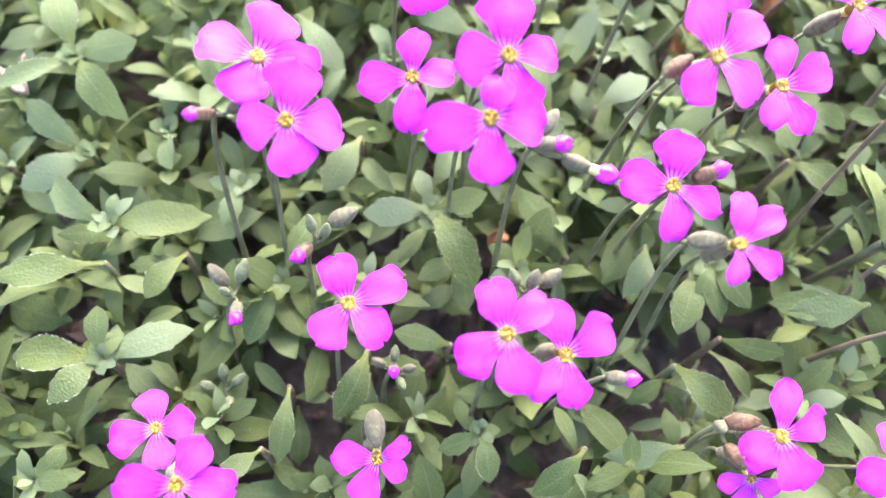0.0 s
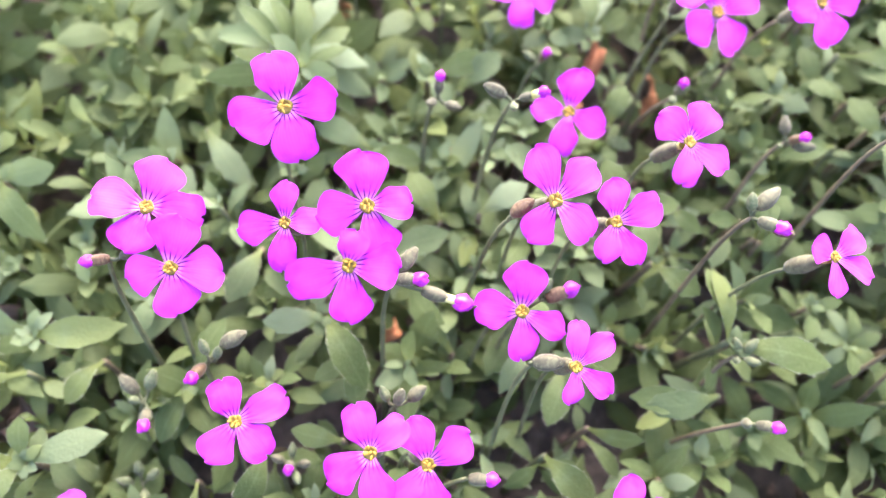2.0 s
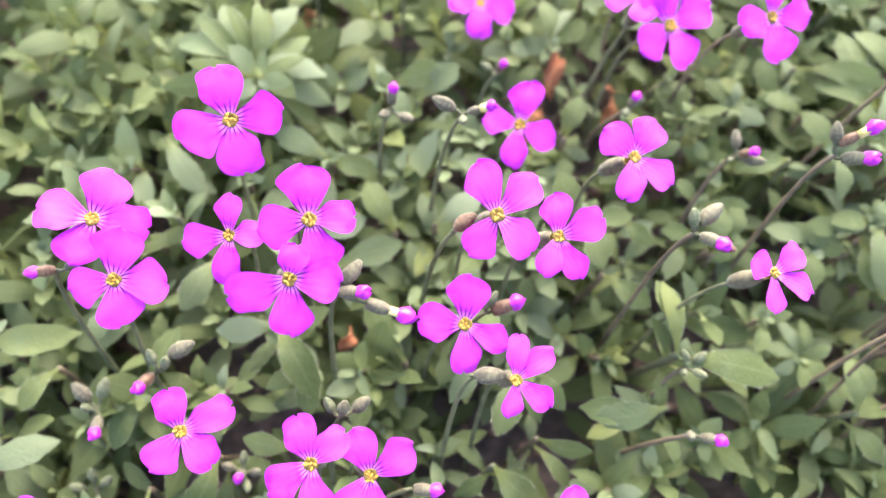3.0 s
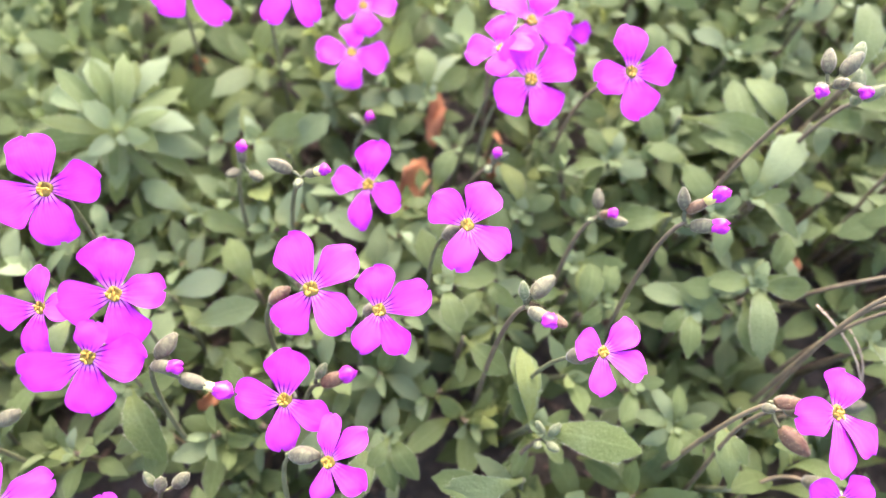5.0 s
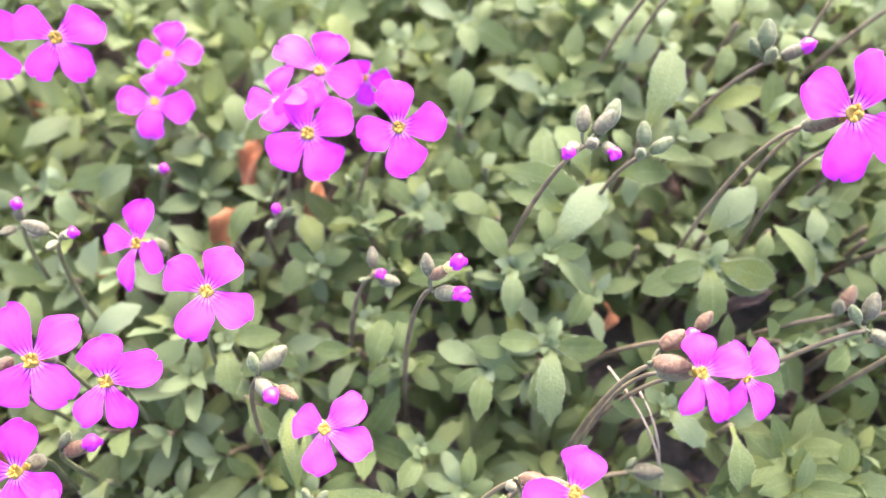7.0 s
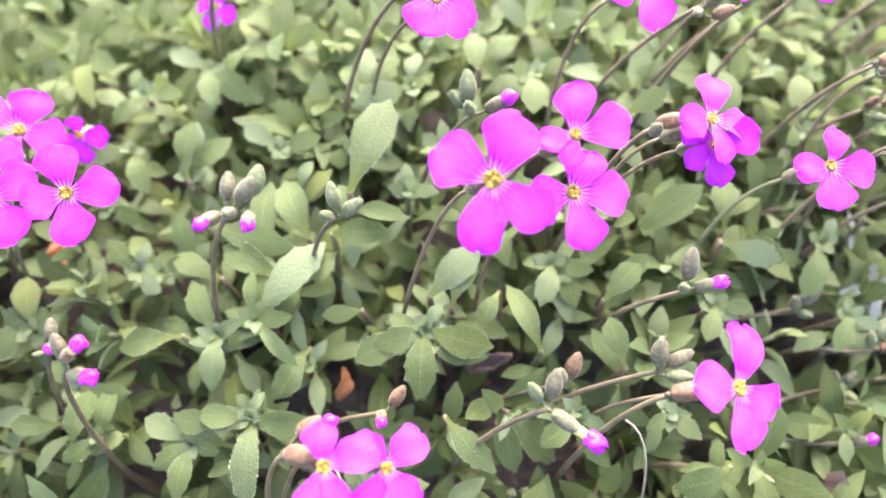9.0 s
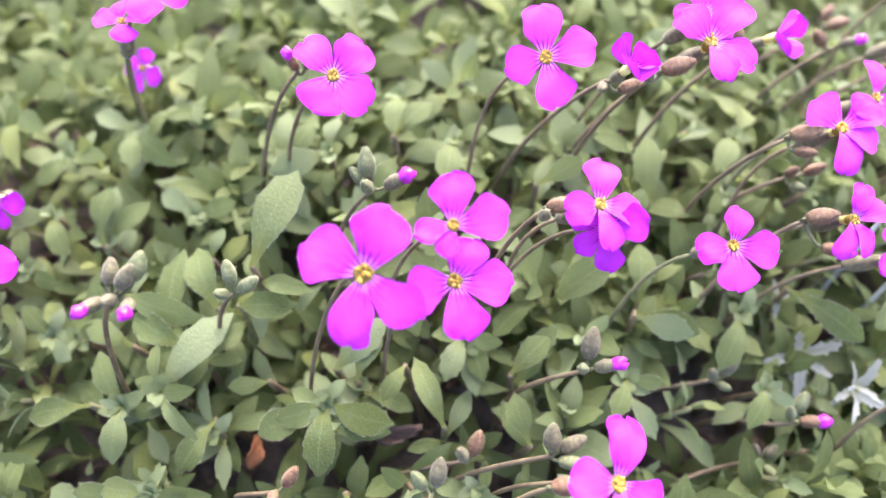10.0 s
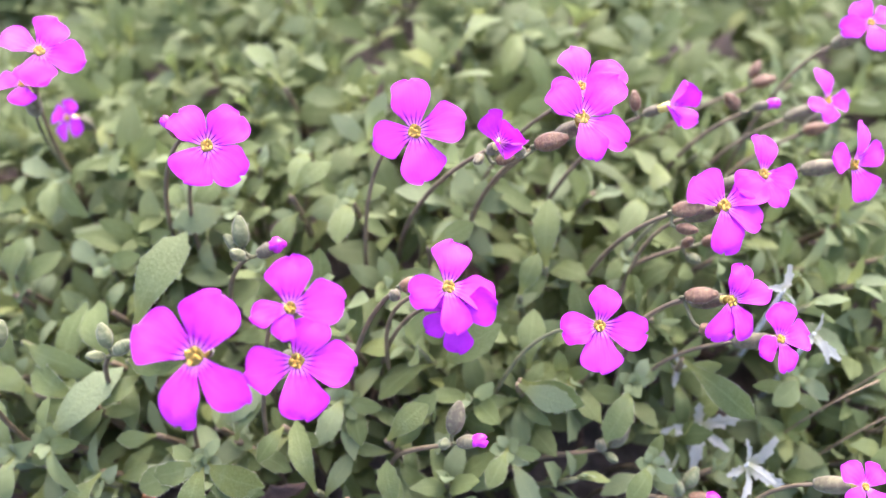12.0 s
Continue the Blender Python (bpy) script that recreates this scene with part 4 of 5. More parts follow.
# ---- leafy shoots: the ones that can be told apart, then the rest of the mat ----
def sprig(x, y, z, *blades):
    """A leafy shoot with its tip at x, y, z, whose plainly seen leaves reach by dx, dy, dz and are w wide; small ones fill in below."""
    top = Vector((x, y, z))
    fx, fy = x + lf_rng.uniform(-0.5, 0.3), y + lf_rng.uniform(-0.2, 0.6)
    fz = soil(fx, fy)
    e = base("leafy_shoot", fx, fy, fz, "grey-green downy rock cress shoot with toothed spoon-shaped leaves", "plant", "leafy shoots")
    rod("stem", bezier(top, top + Vector((0, 0.1, -0.9)), (fx, fy, fz + 1.0), (fx, fy, fz - 0.1), 8), 0.06, 0.10, lf_rng.choice((STEM, STEM_BROWN, STEM_BROWN)), e, 6)
    for dx, dy, dz, w in blades:
        way = Vector((dx, dy, dz))
        k = lf_rng.randrange(len(LEAF_MESH))
        k = k - k % 2 if way.length > 1.5 else k
        # also true at the far left, where pale blades paint in hazy light
        small = way.length < 0.65 or (x < 5 and y > 8.0 and lf_rng.random() < 0.65)
        face = Vector((lf_rng.uniform(-0.25, 0.25), -0.45 + lf_rng.uniform(-0.25, 0.25), 0.85))
        ax = way.normalized()
        az = (face - ax * face.dot(ax)).normalized()
        m = Matrix.Translation(top * CM) @ Matrix((ax, az.cross(ax), az)).transposed().to_4x4()
        child("leaf", YOUNG_OR_HAZED_MESH[k % 6] if small else LEAF_MESH[k], e,
              m @ Matrix.Diagonal((way.length * CM, 0.5 * min(w * 0.92, (0.36 if way.length > 1.5 else 0.44) * way.length) / HALF_WIDTH[k % 6 if small else k] * CM, way.length * CM, 1)))
        SHOOTS.append((x + dx * 0.6, y + dy * 0.6))
    a = lf_rng.uniform(0, 360)
    for k in range(3):
        a += 137.5
        length = lf_rng.uniform(0.7, 1.2)
        m = frame_of((0, -0.2, 1), a, top - Vector((0, 0, 0.6 + 0.25 * k))) @ pose(0, 0, 0, lf_rng.uniform(-25, 25), -lf_rng.uniform(5, 35), 0)
        child("leaf", lf_rng.choice(LEAF_MESH), e, m @ Matrix.Scale(length * CM, 4))
    if len(blades) > 1:
        for k in range(6):
            a += 137.5
            m = frame_of((0.05, -0.25, 1), a, top - Vector((0, 0, 0.03 * k))) @ pose(0, 0, 0, lf_rng.uniform(-20, 20), -lf_rng.uniform(35, 75), 0)
            length = lf_rng.uniform(0.26, 0.34) + 0.04 * k
            child("leaf", lf_rng.choice(YOUNG_OR_HAZED_MESH), e, m @ Matrix.Diagonal((length * CM, length * 1.7 * CM, length * CM, 1)))
    SHOOTS.append((x, y))
    return e


sprig(0.51, 8.51, 3.81, (-1.25, -0.26, 0.24, 0.59), (-0.25, 0.57, 0.49, 0.43), (1.04, 0.05, 0.40, 0.53), (0.85, -1.59, -0.04, 0.74))
sprig(-5.50, 8.37, 3.56, (1.75, -0.07, 0.39, 0.79), (-1.38, 0.70, 0.48, 0.74), (0.11, 0.34, 0.44, 0.37), (0.38, 0.28, 0.44, 0.26))
sprig(-4.16, 7.90, 3.18, (-0.65, -0.86, 0.10, 0.65))
sprig(-5.40, 5.94, 2.92, (-1.68, 0.03, 0.30, 0.76), (1.54, 0.35, 0.50, 0.76), (-0.75, -0.85, 0.10, 0.59), (-0.04, 0.76, 0.55, 0.50), (0.35, 0.17, 0.41, 0.25))
sprig(-5.56, 7.63, 3.36, (-1.87, -0.38, 0.19, 0.64))
sprig(-6.44, 11.57, 4.67, (-0.49, 1.24, 0.66, 1.00), (1.30, 0.03, 0.40, 0.83), (1.18, -1.57, -0.02, 0.92), (-1.27, -0.90, 0.07, 0.44), (0.31, 0.01, 0.36, 0.33), (-0.10, -0.16, 0.30, 0.33))
sprig(-4.70, 10.39, 3.82, (0.25, -1.02, 0.09, 0.67), (0.12, 1.10, 0.64, 0.48))
sprig(8.74, 7.42, 4.31, (-0.10, 1.36, 0.71, 0.47))
sprig(4.63, 7.78, 3.56, (-0.42, -1.02, 0.07, 0.80))
sprig(8.06, 6.47, 3.53, (-1.23, -0.02, 0.30, 0.78))
sprig(4.96, 5.59, 2.99, (0.87, -1.00, 0.12, 0.63))
sprig(5.94, 6.12, 2.97, (1.05, -0.48, 0.26, 0.44))
sprig(3.18, 4.22, 2.57, (-0.91, -0.85, 0.09, 0.61))
sprig(5.04, 4.24, 2.54, (-1.44, -0.27, 0.23, 0.52))
sprig(-0.69, 5.99, 2.90, (-0.43, -1.25, 0.01, 0.67))
sprig(-2.13, 5.50, 2.42, (-0.11, -1.35, -0.01, 0.47))
sprig(0.84, 6.11, 2.89, (-1.01, 0.11, 0.34, 0.57))
sprig(-2.56, 4.40, 2.32, (-0.67, -0.57, 0.18, 0.59))
sprig(3.18, 7.83, 3.12, (-0.88, 1.24, 0.65, 0.61))
sprig(-0.86, 9.96, 4.14, (-0.59, -1.19, 0.02, 0.69))
sprig(7.98, 10.42, 4.77, (0.50, -0.75, 0.17, 0.40))
sprig(3.91, 10.64, 4.29, (1.07, 0.50, 0.52, 0.69))
sprig(-0.28, 11.78, 4.54, (-0.34, 0.53, 0.48, 0.52), (0.35, -0.23, 0.30, 0.34))
sprig(-2.20, 12.83, 4.65, (0.94, -1.50, -0.01, 0.60))
sprig(0.50, 9.08, 3.56, (0.68, 0.93, 0.62, 0.62))
sprig(-6.26, 10.04, 3.57, (-1.15, -0.88, 0.08, 0.66), (-1.53, 0.98, 0.55, 0.62))
sprig(-3.19, 9.28, 3.48, (-0.25, -0.92, 0.10, 0.44), (-0.57, -0.09, 0.31, 0.44))
sprig(-2.34, 7.42, 2.92, (-0.61, -1.17, 0.02, 0.58), (0.65, 1.23, 0.70, 0.54))
sprig(5.66, 7.45, 3.21, (-0.60, -1.30, -0.01, 0.64), (0.39, -1.01, 0.10, 0.65))
sprig(1.36, 4.65, 2.42, (-0.74, -0.44, 0.21, 0.55), (0.13, -0.92, 0.11, 0.50))
sprig(-6.42, 3.99, 2.17, (0.59, 0.36, 0.46, 0.49), (-0.17, 0.38, 0.44, 0.39), (0.74, -0.09, 0.35, 0.43))
sprig(-0.25, 14.34, 5.51, (-1.88, 0.57, 0.43, 0.58), (-1.43, -0.65, 0.13, 0.57), (-0.63, 1.18, 0.64, 0.62), (1.07, 1.31, 0.73, 0.62), (1.73, -0.44, 0.30, 0.64), (-0.87, -0.08, 0.30, 0.54), (0.21, -1.77, -0.11, 0.58), (1.07, -1.07, 0.11, 0.58), (-0.33, 0.78, 0.54, 0.52), (0.42, 1.06, 0.64, 0.54), (0.48, -0.20, 0.32, 0.33), (0.02, -0.04, 0.34, 0.31))
sprig(7.10, 10.32, 4.81, (-0.54, 0.97, 0.59, 0.62), (1.05, -0.04, 0.38, 0.49), (0.28, -1.15, 0.06, 0.77), (0.17, -0.10, 0.33, 0.42))
sprig(7.50, 9.25, 4.35, (0.84, -0.85, 0.16, 0.72))
sprig(8.88, 7.44, 4.12, (-0.34, 1.43, 0.71, 0.74), (2.06, -0.59, 0.27, 0.79))
sprig(8.61, 6.52, 3.57, (-1.58, -0.28, 0.22, 0.93))
sprig(13.70, 10.34, 4.75, (-0.91, -0.36, 0.22, 0.69), (0.71, -0.29, 0.30, 0.71), (-0.13, -1.78, -0.12, 0.58), (0.06, 0.21, 0.41, 0.33), (-0.30, 0.11, 0.37, 0.29))
sprig(13.69, 11.83, 5.54, (1.27, 1.36, 0.75, 0.94), (0.79, -0.93, 0.13, 0.33), (-0.09, 0.78, 0.55, 0.34), (0.68, -0.14, 0.34, 0.45))
sprig(13.69, 12.92, 5.63, (0.04, 1.69, 0.79, 0.70))
sprig(13.23, 9.74, 4.27, (-1.30, 0.51, 0.44, 0.51))
sprig(10.00, 9.83, 4.29, (0.26, 0.91, 0.60, 0.63))
sprig(6.95, 12.44, 5.06, (0.41, 0.78, 0.57, 0.70))
sprig(1.12, 10.47, 4.14, (1.23, 0.17, 0.44, 0.64))
sprig(1.64, 9.80, 3.98, (1.54, 0.29, 0.48, 0.68))
sprig(3.00, 10.51, 4.22, (-0.64, 1.01, 0.59, 0.81))
sprig(12.73, 6.30, 3.45, (-0.05, 1.04, 0.62, 0.59))
sprig(3.59, 13.57, 5.04, (0.97, 0.65, 0.56, 0.85))
sprig(8.61, 12.42, 4.82, (-0.20, 0.58, 0.50, 0.63), (0.70, -0.22, 0.32, 0.57), (-0.44, -1.06, 0.06, 0.56))
sprig(10.15, 14.66, 5.46, (-0.40, 0.74, 0.53, 0.59), (0.67, -0.55, 0.23, 0.59))
sprig(12.12, 13.36, 5.19, (-0.40, 0.86, 0.56, 0.58), (0.41, -0.50, 0.23, 0.57), (0.30, 0.16, 0.40, 0.51))
sprig(5.94, 7.52, 3.34, (0.53, -0.94, 0.12, 0.58), (-0.38, -0.71, 0.15, 0.52))
sprig(1.05, 7.75, 3.23, (0.11, -1.05, 0.08, 0.70), (-0.76, -0.50, 0.19, 0.65))
sprig(1.57, 12.27, 4.53, (-1.35, 0.63, 0.47, 0.64), (1.02, -0.47, 0.26, 0.57))
sprig(6.85, 14.92, 5.41, (-0.12, 1.02, 0.61, 0.66), (0.93, 0.41, 0.49, 0.59))
sprig(10.07, 9.72, 4.36, (0.26, 0.99, 0.62, 0.61))
sprig(17.13, 8.60, 4.31, (-0.03, -1.24, 0.02, 0.57))
sprig(12.79, 7.42, 3.75, (0.22, -0.77, 0.15, 0.62))
sprig(17.02, 11.51, 5.27, (1.15, -0.35, 0.30, 0.60), (-0.40, -0.40, 0.23, 0.26), (-0.76, 0.30, 0.40, 0.35))
sprig(13.61, 10.15, 4.80, (1.10, -0.28, 0.32, 0.64), (-0.98, -0.00, 0.31, 0.63), (0.23, 0.30, 0.44, 0.30))
sprig(17.01, 12.31, 5.38, (1.01, 0.79, 0.59, 0.79))
sprig(12.71, 12.94, 5.20, (-1.01, 0.39, 0.42, 0.52))
sprig(8.84, 12.06, 4.83, (-0.26, 1.00, 0.60, 0.57), (0.73, 0.07, 0.39, 0.52), (-0.68, 0.23, 0.39, 0.43))
sprig(6.91, 12.67, 4.93, (0.44, 0.68, 0.54, 0.65))
sprig(11.94, 14.90, 5.99, (0.08, 1.09, 0.64, 0.70))
sprig(14.61, 11.30, 4.83, (0.38, 0.12, 0.39, 0.54), (-0.31, 0.80, 0.55, 0.36))
sprig(10.95, 13.16, 5.19, (-0.62, 0.52, 0.46, 0.50), (0.63, -0.60, 0.21, 0.49), (0.24, 0.42, 0.47, 0.45))
sprig(2.85, 13.90, 5.21, (-0.15, 0.31, 0.43, 0.64), (1.54, 0.18, 0.45, 0.70), (0.49, -0.88, 0.14, 0.57))
sprig(12.39, 9.88, 4.28, (-0.66, -0.56, 0.18, 0.53), (0.56, -0.31, 0.29, 0.49), (-0.96, 0.35, 0.41, 0.50), (-0.23, -1.11, 0.05, 0.49))
sprig(15.89, 8.92, 4.45, (0.57, -0.80, 0.16, 0.56), (-1.12, -0.03, 0.30, 0.45), (-0.43, 0.22, 0.39, 0.45))
sprig(11.03, 8.34, 3.83, (0.54, -0.05, 0.36, 0.51), (-0.39, -0.82, 0.12, 0.51))
sprig(11.89, 7.59, 3.36, (-0.41, 0.68, 0.51, 0.35), (-0.83, 0.21, 0.37, 0.37), (0.16, 0.67, 0.53, 0.35), (0.58, 0.07, 0.39, 0.37), (-0.25, -0.74, 0.15, 0.36), (0.42, -0.65, 0.19, 0.34), (-0.68, -0.43, 0.21, 0.34))
sprig(15.60, 13.75, 6.91, (0.82, 1.73, 0.83, 1.02))
sprig(14.64, 13.42, 5.89, (-0.59, 1.14, 0.63, 0.74))
sprig(15.15, 13.37, 6.10, (1.09, -0.17, 0.34, 0.63))
sprig(13.87, 11.89, 5.26, (-0.09, 1.26, 0.68, 0.86))
sprig(14.16, 12.68, 5.68, (-1.34, 0.57, 0.45, 0.58))
sprig(12.91, 11.65, 5.37, (-0.59, 0.86, 0.56, 0.68), (0.03, -1.09, 0.06, 0.81), (0.50, 0.05, 0.38, 0.32), (-0.26, -0.08, 0.32, 0.32))
sprig(12.07, 11.75, 5.06, (-1.25, -0.27, 0.23, 0.58))
sprig(16.93, 11.63, 5.40, (1.18, -0.55, 0.25, 0.65), (-0.92, -0.44, 0.20, 0.66), (-0.11, -1.32, -0.00, 0.63), (0.30, 0.28, 0.43, 0.57))
sprig(17.44, 12.08, 5.34, (0.38, 0.98, 0.62, 0.89))
sprig(18.35, 12.38, 5.35, (-0.37, -0.71, 0.15, 0.61))
sprig(19.11, 11.26, 5.06, (-0.54, 1.17, 0.66, 0.47))
sprig(17.27, 10.13, 4.72, (0.86, -1.06, 0.10, 0.53))
sprig(20.39, 12.24, 5.18, (0.78, 0.69, 0.39, 0.57))
sprig(20.71, 10.99, 4.79, (-0.30, 0.77, 0.61, 0.60))
sprig(22.89, 13.43, 5.23, (1.10, -0.47, 0.02, 0.81))
sprig(13.08, 10.22, 4.60, (-1.01, -0.13, 0.28, 0.56))
sprig(13.49, 9.96, 4.44, (-0.02, -1.21, 0.03, 0.65))
sprig(10.55, 9.99, 4.35, (0.19, 0.76, 0.56, 0.50), (-0.53, -0.56, 0.19, 0.43))
sprig(9.72, 10.24, 4.38, (-0.87, -0.09, 0.29, 0.46))
sprig(21.43, 10.24, 4.46, (0.52, -0.56, 0.11, 0.48), (-0.44, -0.43, 0.32, 0.38))
sprig(22.53, 9.30, 4.01, (-1.08, -0.51, 0.41, 0.94))
sprig(14.64, 11.45, 4.97, (-0.53, -0.99, 0.07, 0.78))
sprig(13.88, 15.58, 6.03, (-0.81, 0.39, 0.43, 0.55), (0.81, 0.04, 0.39, 0.48))
sprig(11.93, 15.11, 5.84, (0.10, 1.02, 0.62, 0.63), (0.82, 0.63, 0.54, 0.48))
sprig(10.48, 15.80, 5.87, (-1.15, -0.16, 0.27, 0.55), (0.47, -1.01, 0.10, 0.61))
sprig(18.12, 16.84, 6.91, (0.78, 0.72, 0.37, 0.73))
sprig(21.04, 15.97, 6.24, (0.94, 0.42, 0.29, 0.61))
sprig(11.42, 13.21, 5.12, (-0.64, 0.56, 0.48, 0.53), (-0.26, -0.61, 0.18, 0.46), (0.62, 0.03, 0.38, 0.44))
sprig(9.90, 10.90, 4.46, (-0.46, 0.44, 0.45, 0.47), (1.14, -0.25, 0.32, 0.47))
sprig(19.61, 13.07, 5.14, (-0.65, -0.10, 0.44, 0.51), (0.24, -0.92, 0.06, 0.45))
sprig(15.64, 12.19, 5.10, (-0.72, -0.23, 0.26, 0.78))
sprig(14.35, 14.51, 5.97, (0.24, 0.43, 0.47, 0.51))
sprig(16.58, 14.32, 6.10, (0.04, 0.37, 0.45, 0.45), (0.59, -0.19, 0.32, 0.43), (-0.30, -0.08, 0.32, 0.38))
sprig(19.73, 10.22, 4.57, (-0.71, -0.70, 0.30, 0.47), (0.45, -0.38, 0.17, 0.44))
sprig(15.69, 16.70, 6.39, (-0.60, 0.67, 0.38, 0.49), (0.64, 0.72, 0.41, 0.54), (-0.01, 1.18, 0.35, 0.44))
sprig(8.60, 18.68, 5.88, (-0.48, 0.71, 0.27, 0.62), (1.24, -0.73, 0.46, 0.60), (0.88, -1.80, 0.50, 0.55))
sprig(12.82, 18.65, 6.03, (-0.22, 1.11, 0.25, 0.61), (1.17, -0.94, 0.47, 0.59), (-0.52, -0.95, 0.42, 0.59))
sprig(10.54, 17.29, 6.06, (-0.42, 0.63, 0.28, 0.58), (0.87, -0.26, 0.40, 0.53), (-0.48, -0.84, 0.21, 0.53))
sprig(23.46, 15.96, 5.49, (0.05, 1.37, 0.59, 0.64))
sprig(23.11, 13.87, 4.90, (0.08, 1.10, 0.63, 0.84))
sprig(26.23, 14.27, 4.63, (1.28, -1.14, -0.19, 0.60))
sprig(22.90, 15.31, 5.42, (0.40, 0.74, 0.47, 0.67))
sprig(17.00, 20.69, 6.20, (-1.14, 1.36, 0.19, 0.67))
sprig(21.23, 22.24, 5.82, (1.08, 1.56, 0.01, 0.85))
sprig(16.73, 11.62, 5.19, (-1.12, -0.55, 0.17, 0.72), (1.30, -0.59, 0.24, 0.66), (0.06, 0.16, 0.39, 0.30), (0.42, 0.01, 0.37, 0.30))
sprig(12.46, 13.84, 5.82, (2.02, -0.77, 0.22, 0.60))
sprig(20.59, 12.62, 5.04, (0.72, 0.50, 0.35, 0.58))
sprig(22.94, 13.58, 5.06, (1.24, -0.50, -0.01, 1.04))
sprig(16.65, 16.86, 6.47, (-1.21, -0.65, 0.14, 0.74), (0.08, 0.84, 0.33, 0.56))
sprig(19.30, 17.02, 6.53, (-0.10, -1.20, 0.06, 0.66), (0.76, 0.13, 0.20, 0.55))
sprig(18.03, 18.53, 6.32, (0.62, -0.01, 0.37, 0.65), (0.06, -1.35, 0.47, 0.58))
sprig(13.47, 19.10, 6.11, (-0.99, 0.76, 0.25, 0.63), (0.25, -1.44, 0.48, 0.64), (0.70, 0.20, 0.36, 0.58))
sprig(12.00, 17.89, 6.16, (-0.95, 0.32, 0.29, 0.65), (1.21, -1.28, 0.37, 0.63), (0.24, -1.23, 0.35, 0.52))
sprig(25.70, 17.96, 5.16, (0.63, 1.04, 0.14, 0.59), (-0.57, -1.12, 0.50, 0.57))
sprig(26.56, 24.11, 4.47, (0.87, 0.75, 0.12, 0.73), (-0.83, 0.20, 0.49, 0.72))
sprig(22.85, 23.54, 5.20, (0.66, 0.96, 0.14, 0.71), (-0.33, -1.94, 0.58, 0.63), (1.03, -0.80, 0.23, 0.65))
sprig(25.15, 16.41, 5.19, (-0.46, -0.71, 0.25, 0.67), (0.10, 0.31, 0.41, 0.49))
sprig(19.47, 13.00, 5.35, (-0.31, -0.95, 0.16, 0.62), (0.73, -0.28, 0.14, 0.56))
sprig(22.70, 12.35, 4.58, (-0.34, -0.82, 0.20, 0.55), (0.65, -0.16, 0.19, 0.51))
sprig(25.18, 13.80, 4.50, (-0.49, -1.23, 0.12, 0.57), (0.32, 0.34, 0.38, 0.52))
sprig(28.71, 14.26, 3.97, (0.41, 0.35, 0.37, 0.60), (-0.71, -0.74, 0.29, 0.59), (0.38, -0.56, 0.13, 0.53))
sprig(25.49, 12.27, 4.14, (-0.46, -0.82, 0.22, 0.55), (0.45, -0.37, 0.17, 0.44))
sprig(18.17, 14.09, 5.39, (0.41, -1.03, 0.09, 0.58))



def rosette(x, y, z, nx, ny, nz, count, length):
    """A flat wheel of long spoon-shaped leaves round a tuft of young downy ones."""
    axis, top = Vector((nx, ny, nz)).normalized(), Vector((x, y, z))
    fz = soil(x, y)
    e = base("leafy_shoot", x, y, fz, "open rosette of long spoon-shaped grey-green rock cress leaves", "plant", "leafy shoots")
    rod("stem", bezier(top, top - axis * 0.8, (x, y, fz + 0.8), (x, y, fz - 0.1), 8), 0.08, 0.11, STEM, e, 6)
    a = lf_rng.uniform(0, 360)
    for k in range(count):
        q = k / (count - 1)
        a += 137.5 + lf_rng.uniform(-9, 9)
        long = length * (0.2 + 0.8 * min(1.0, q * 1.6)) * lf_rng.uniform(0.88, 1.1)
        m = frame_of(axis, a, top - axis * 0.55 * q) @ pose(0, 0, 0, lf_rng.uniform(-14, 14), -(62 - 60 * min(1.0, q * 1.7)) + lf_rng.uniform(-8, 8), 0)
        child("leaf", YOUNG_OR_HAZED_MESH[k % 6] if q < 0.3 else lf_rng.choice(LEAF_MESH), e, m @ Matrix.Diagonal((long * CM, long * (1.2 if q < 0.3 else 0.70) * CM, long * CM, 1)))
        SHOOTS.append((x + 0.6 * long * math.cos(radians(a)), y + 0.6 * long * math.sin(radians(a))))
    SHOOTS.append((x, y))


rosette(0.0, 13.6, 5.8, 0.35, -0.6, 0.75, 19, 1.9)
rosette(12.0, 8.2, 2.3, -0.1, -0.35, 0.9, 15, 1.35)
rosette(8.3, 9.9, 3.6, 0.0, -0.35, 0.9, 13, 1.15)
rosette(5.6, 4.9, 1.7, 0.1, -0.3, 0.9, 13, 1.2)

blocked = lambda x, y, gap: any((x - a) ** 2 + (y - b) ** 2 < gap * gap for a, b in SHOOTS)


def in_view(x, y):
    """The stretch of the bed that the walk passes over."""
    mid = 8.6 + 0.30 * (x - 0.5)
    return -9 < x < 31 and mid - 5.6 < y < mid + 5.6


BARE = ((-7.1, 8.9), (-7.2, 7.2), (7.3, 15.4), (-2.0, 5.1), (1.8, 8.6), (6.5, 13.4), (18.0, 11.9), (8.4, 14.2), (5.2, 14.6), (24.8, 9.4), (2.2, 15.2), (3.3, 15.0))


def open_spot(x, y, gap=0.6):
    """Small openings in the mat where litter and soil show."""
    return any((x - a) ** 2 + (y - b) ** 2 < gap * gap for a, b in BARE)


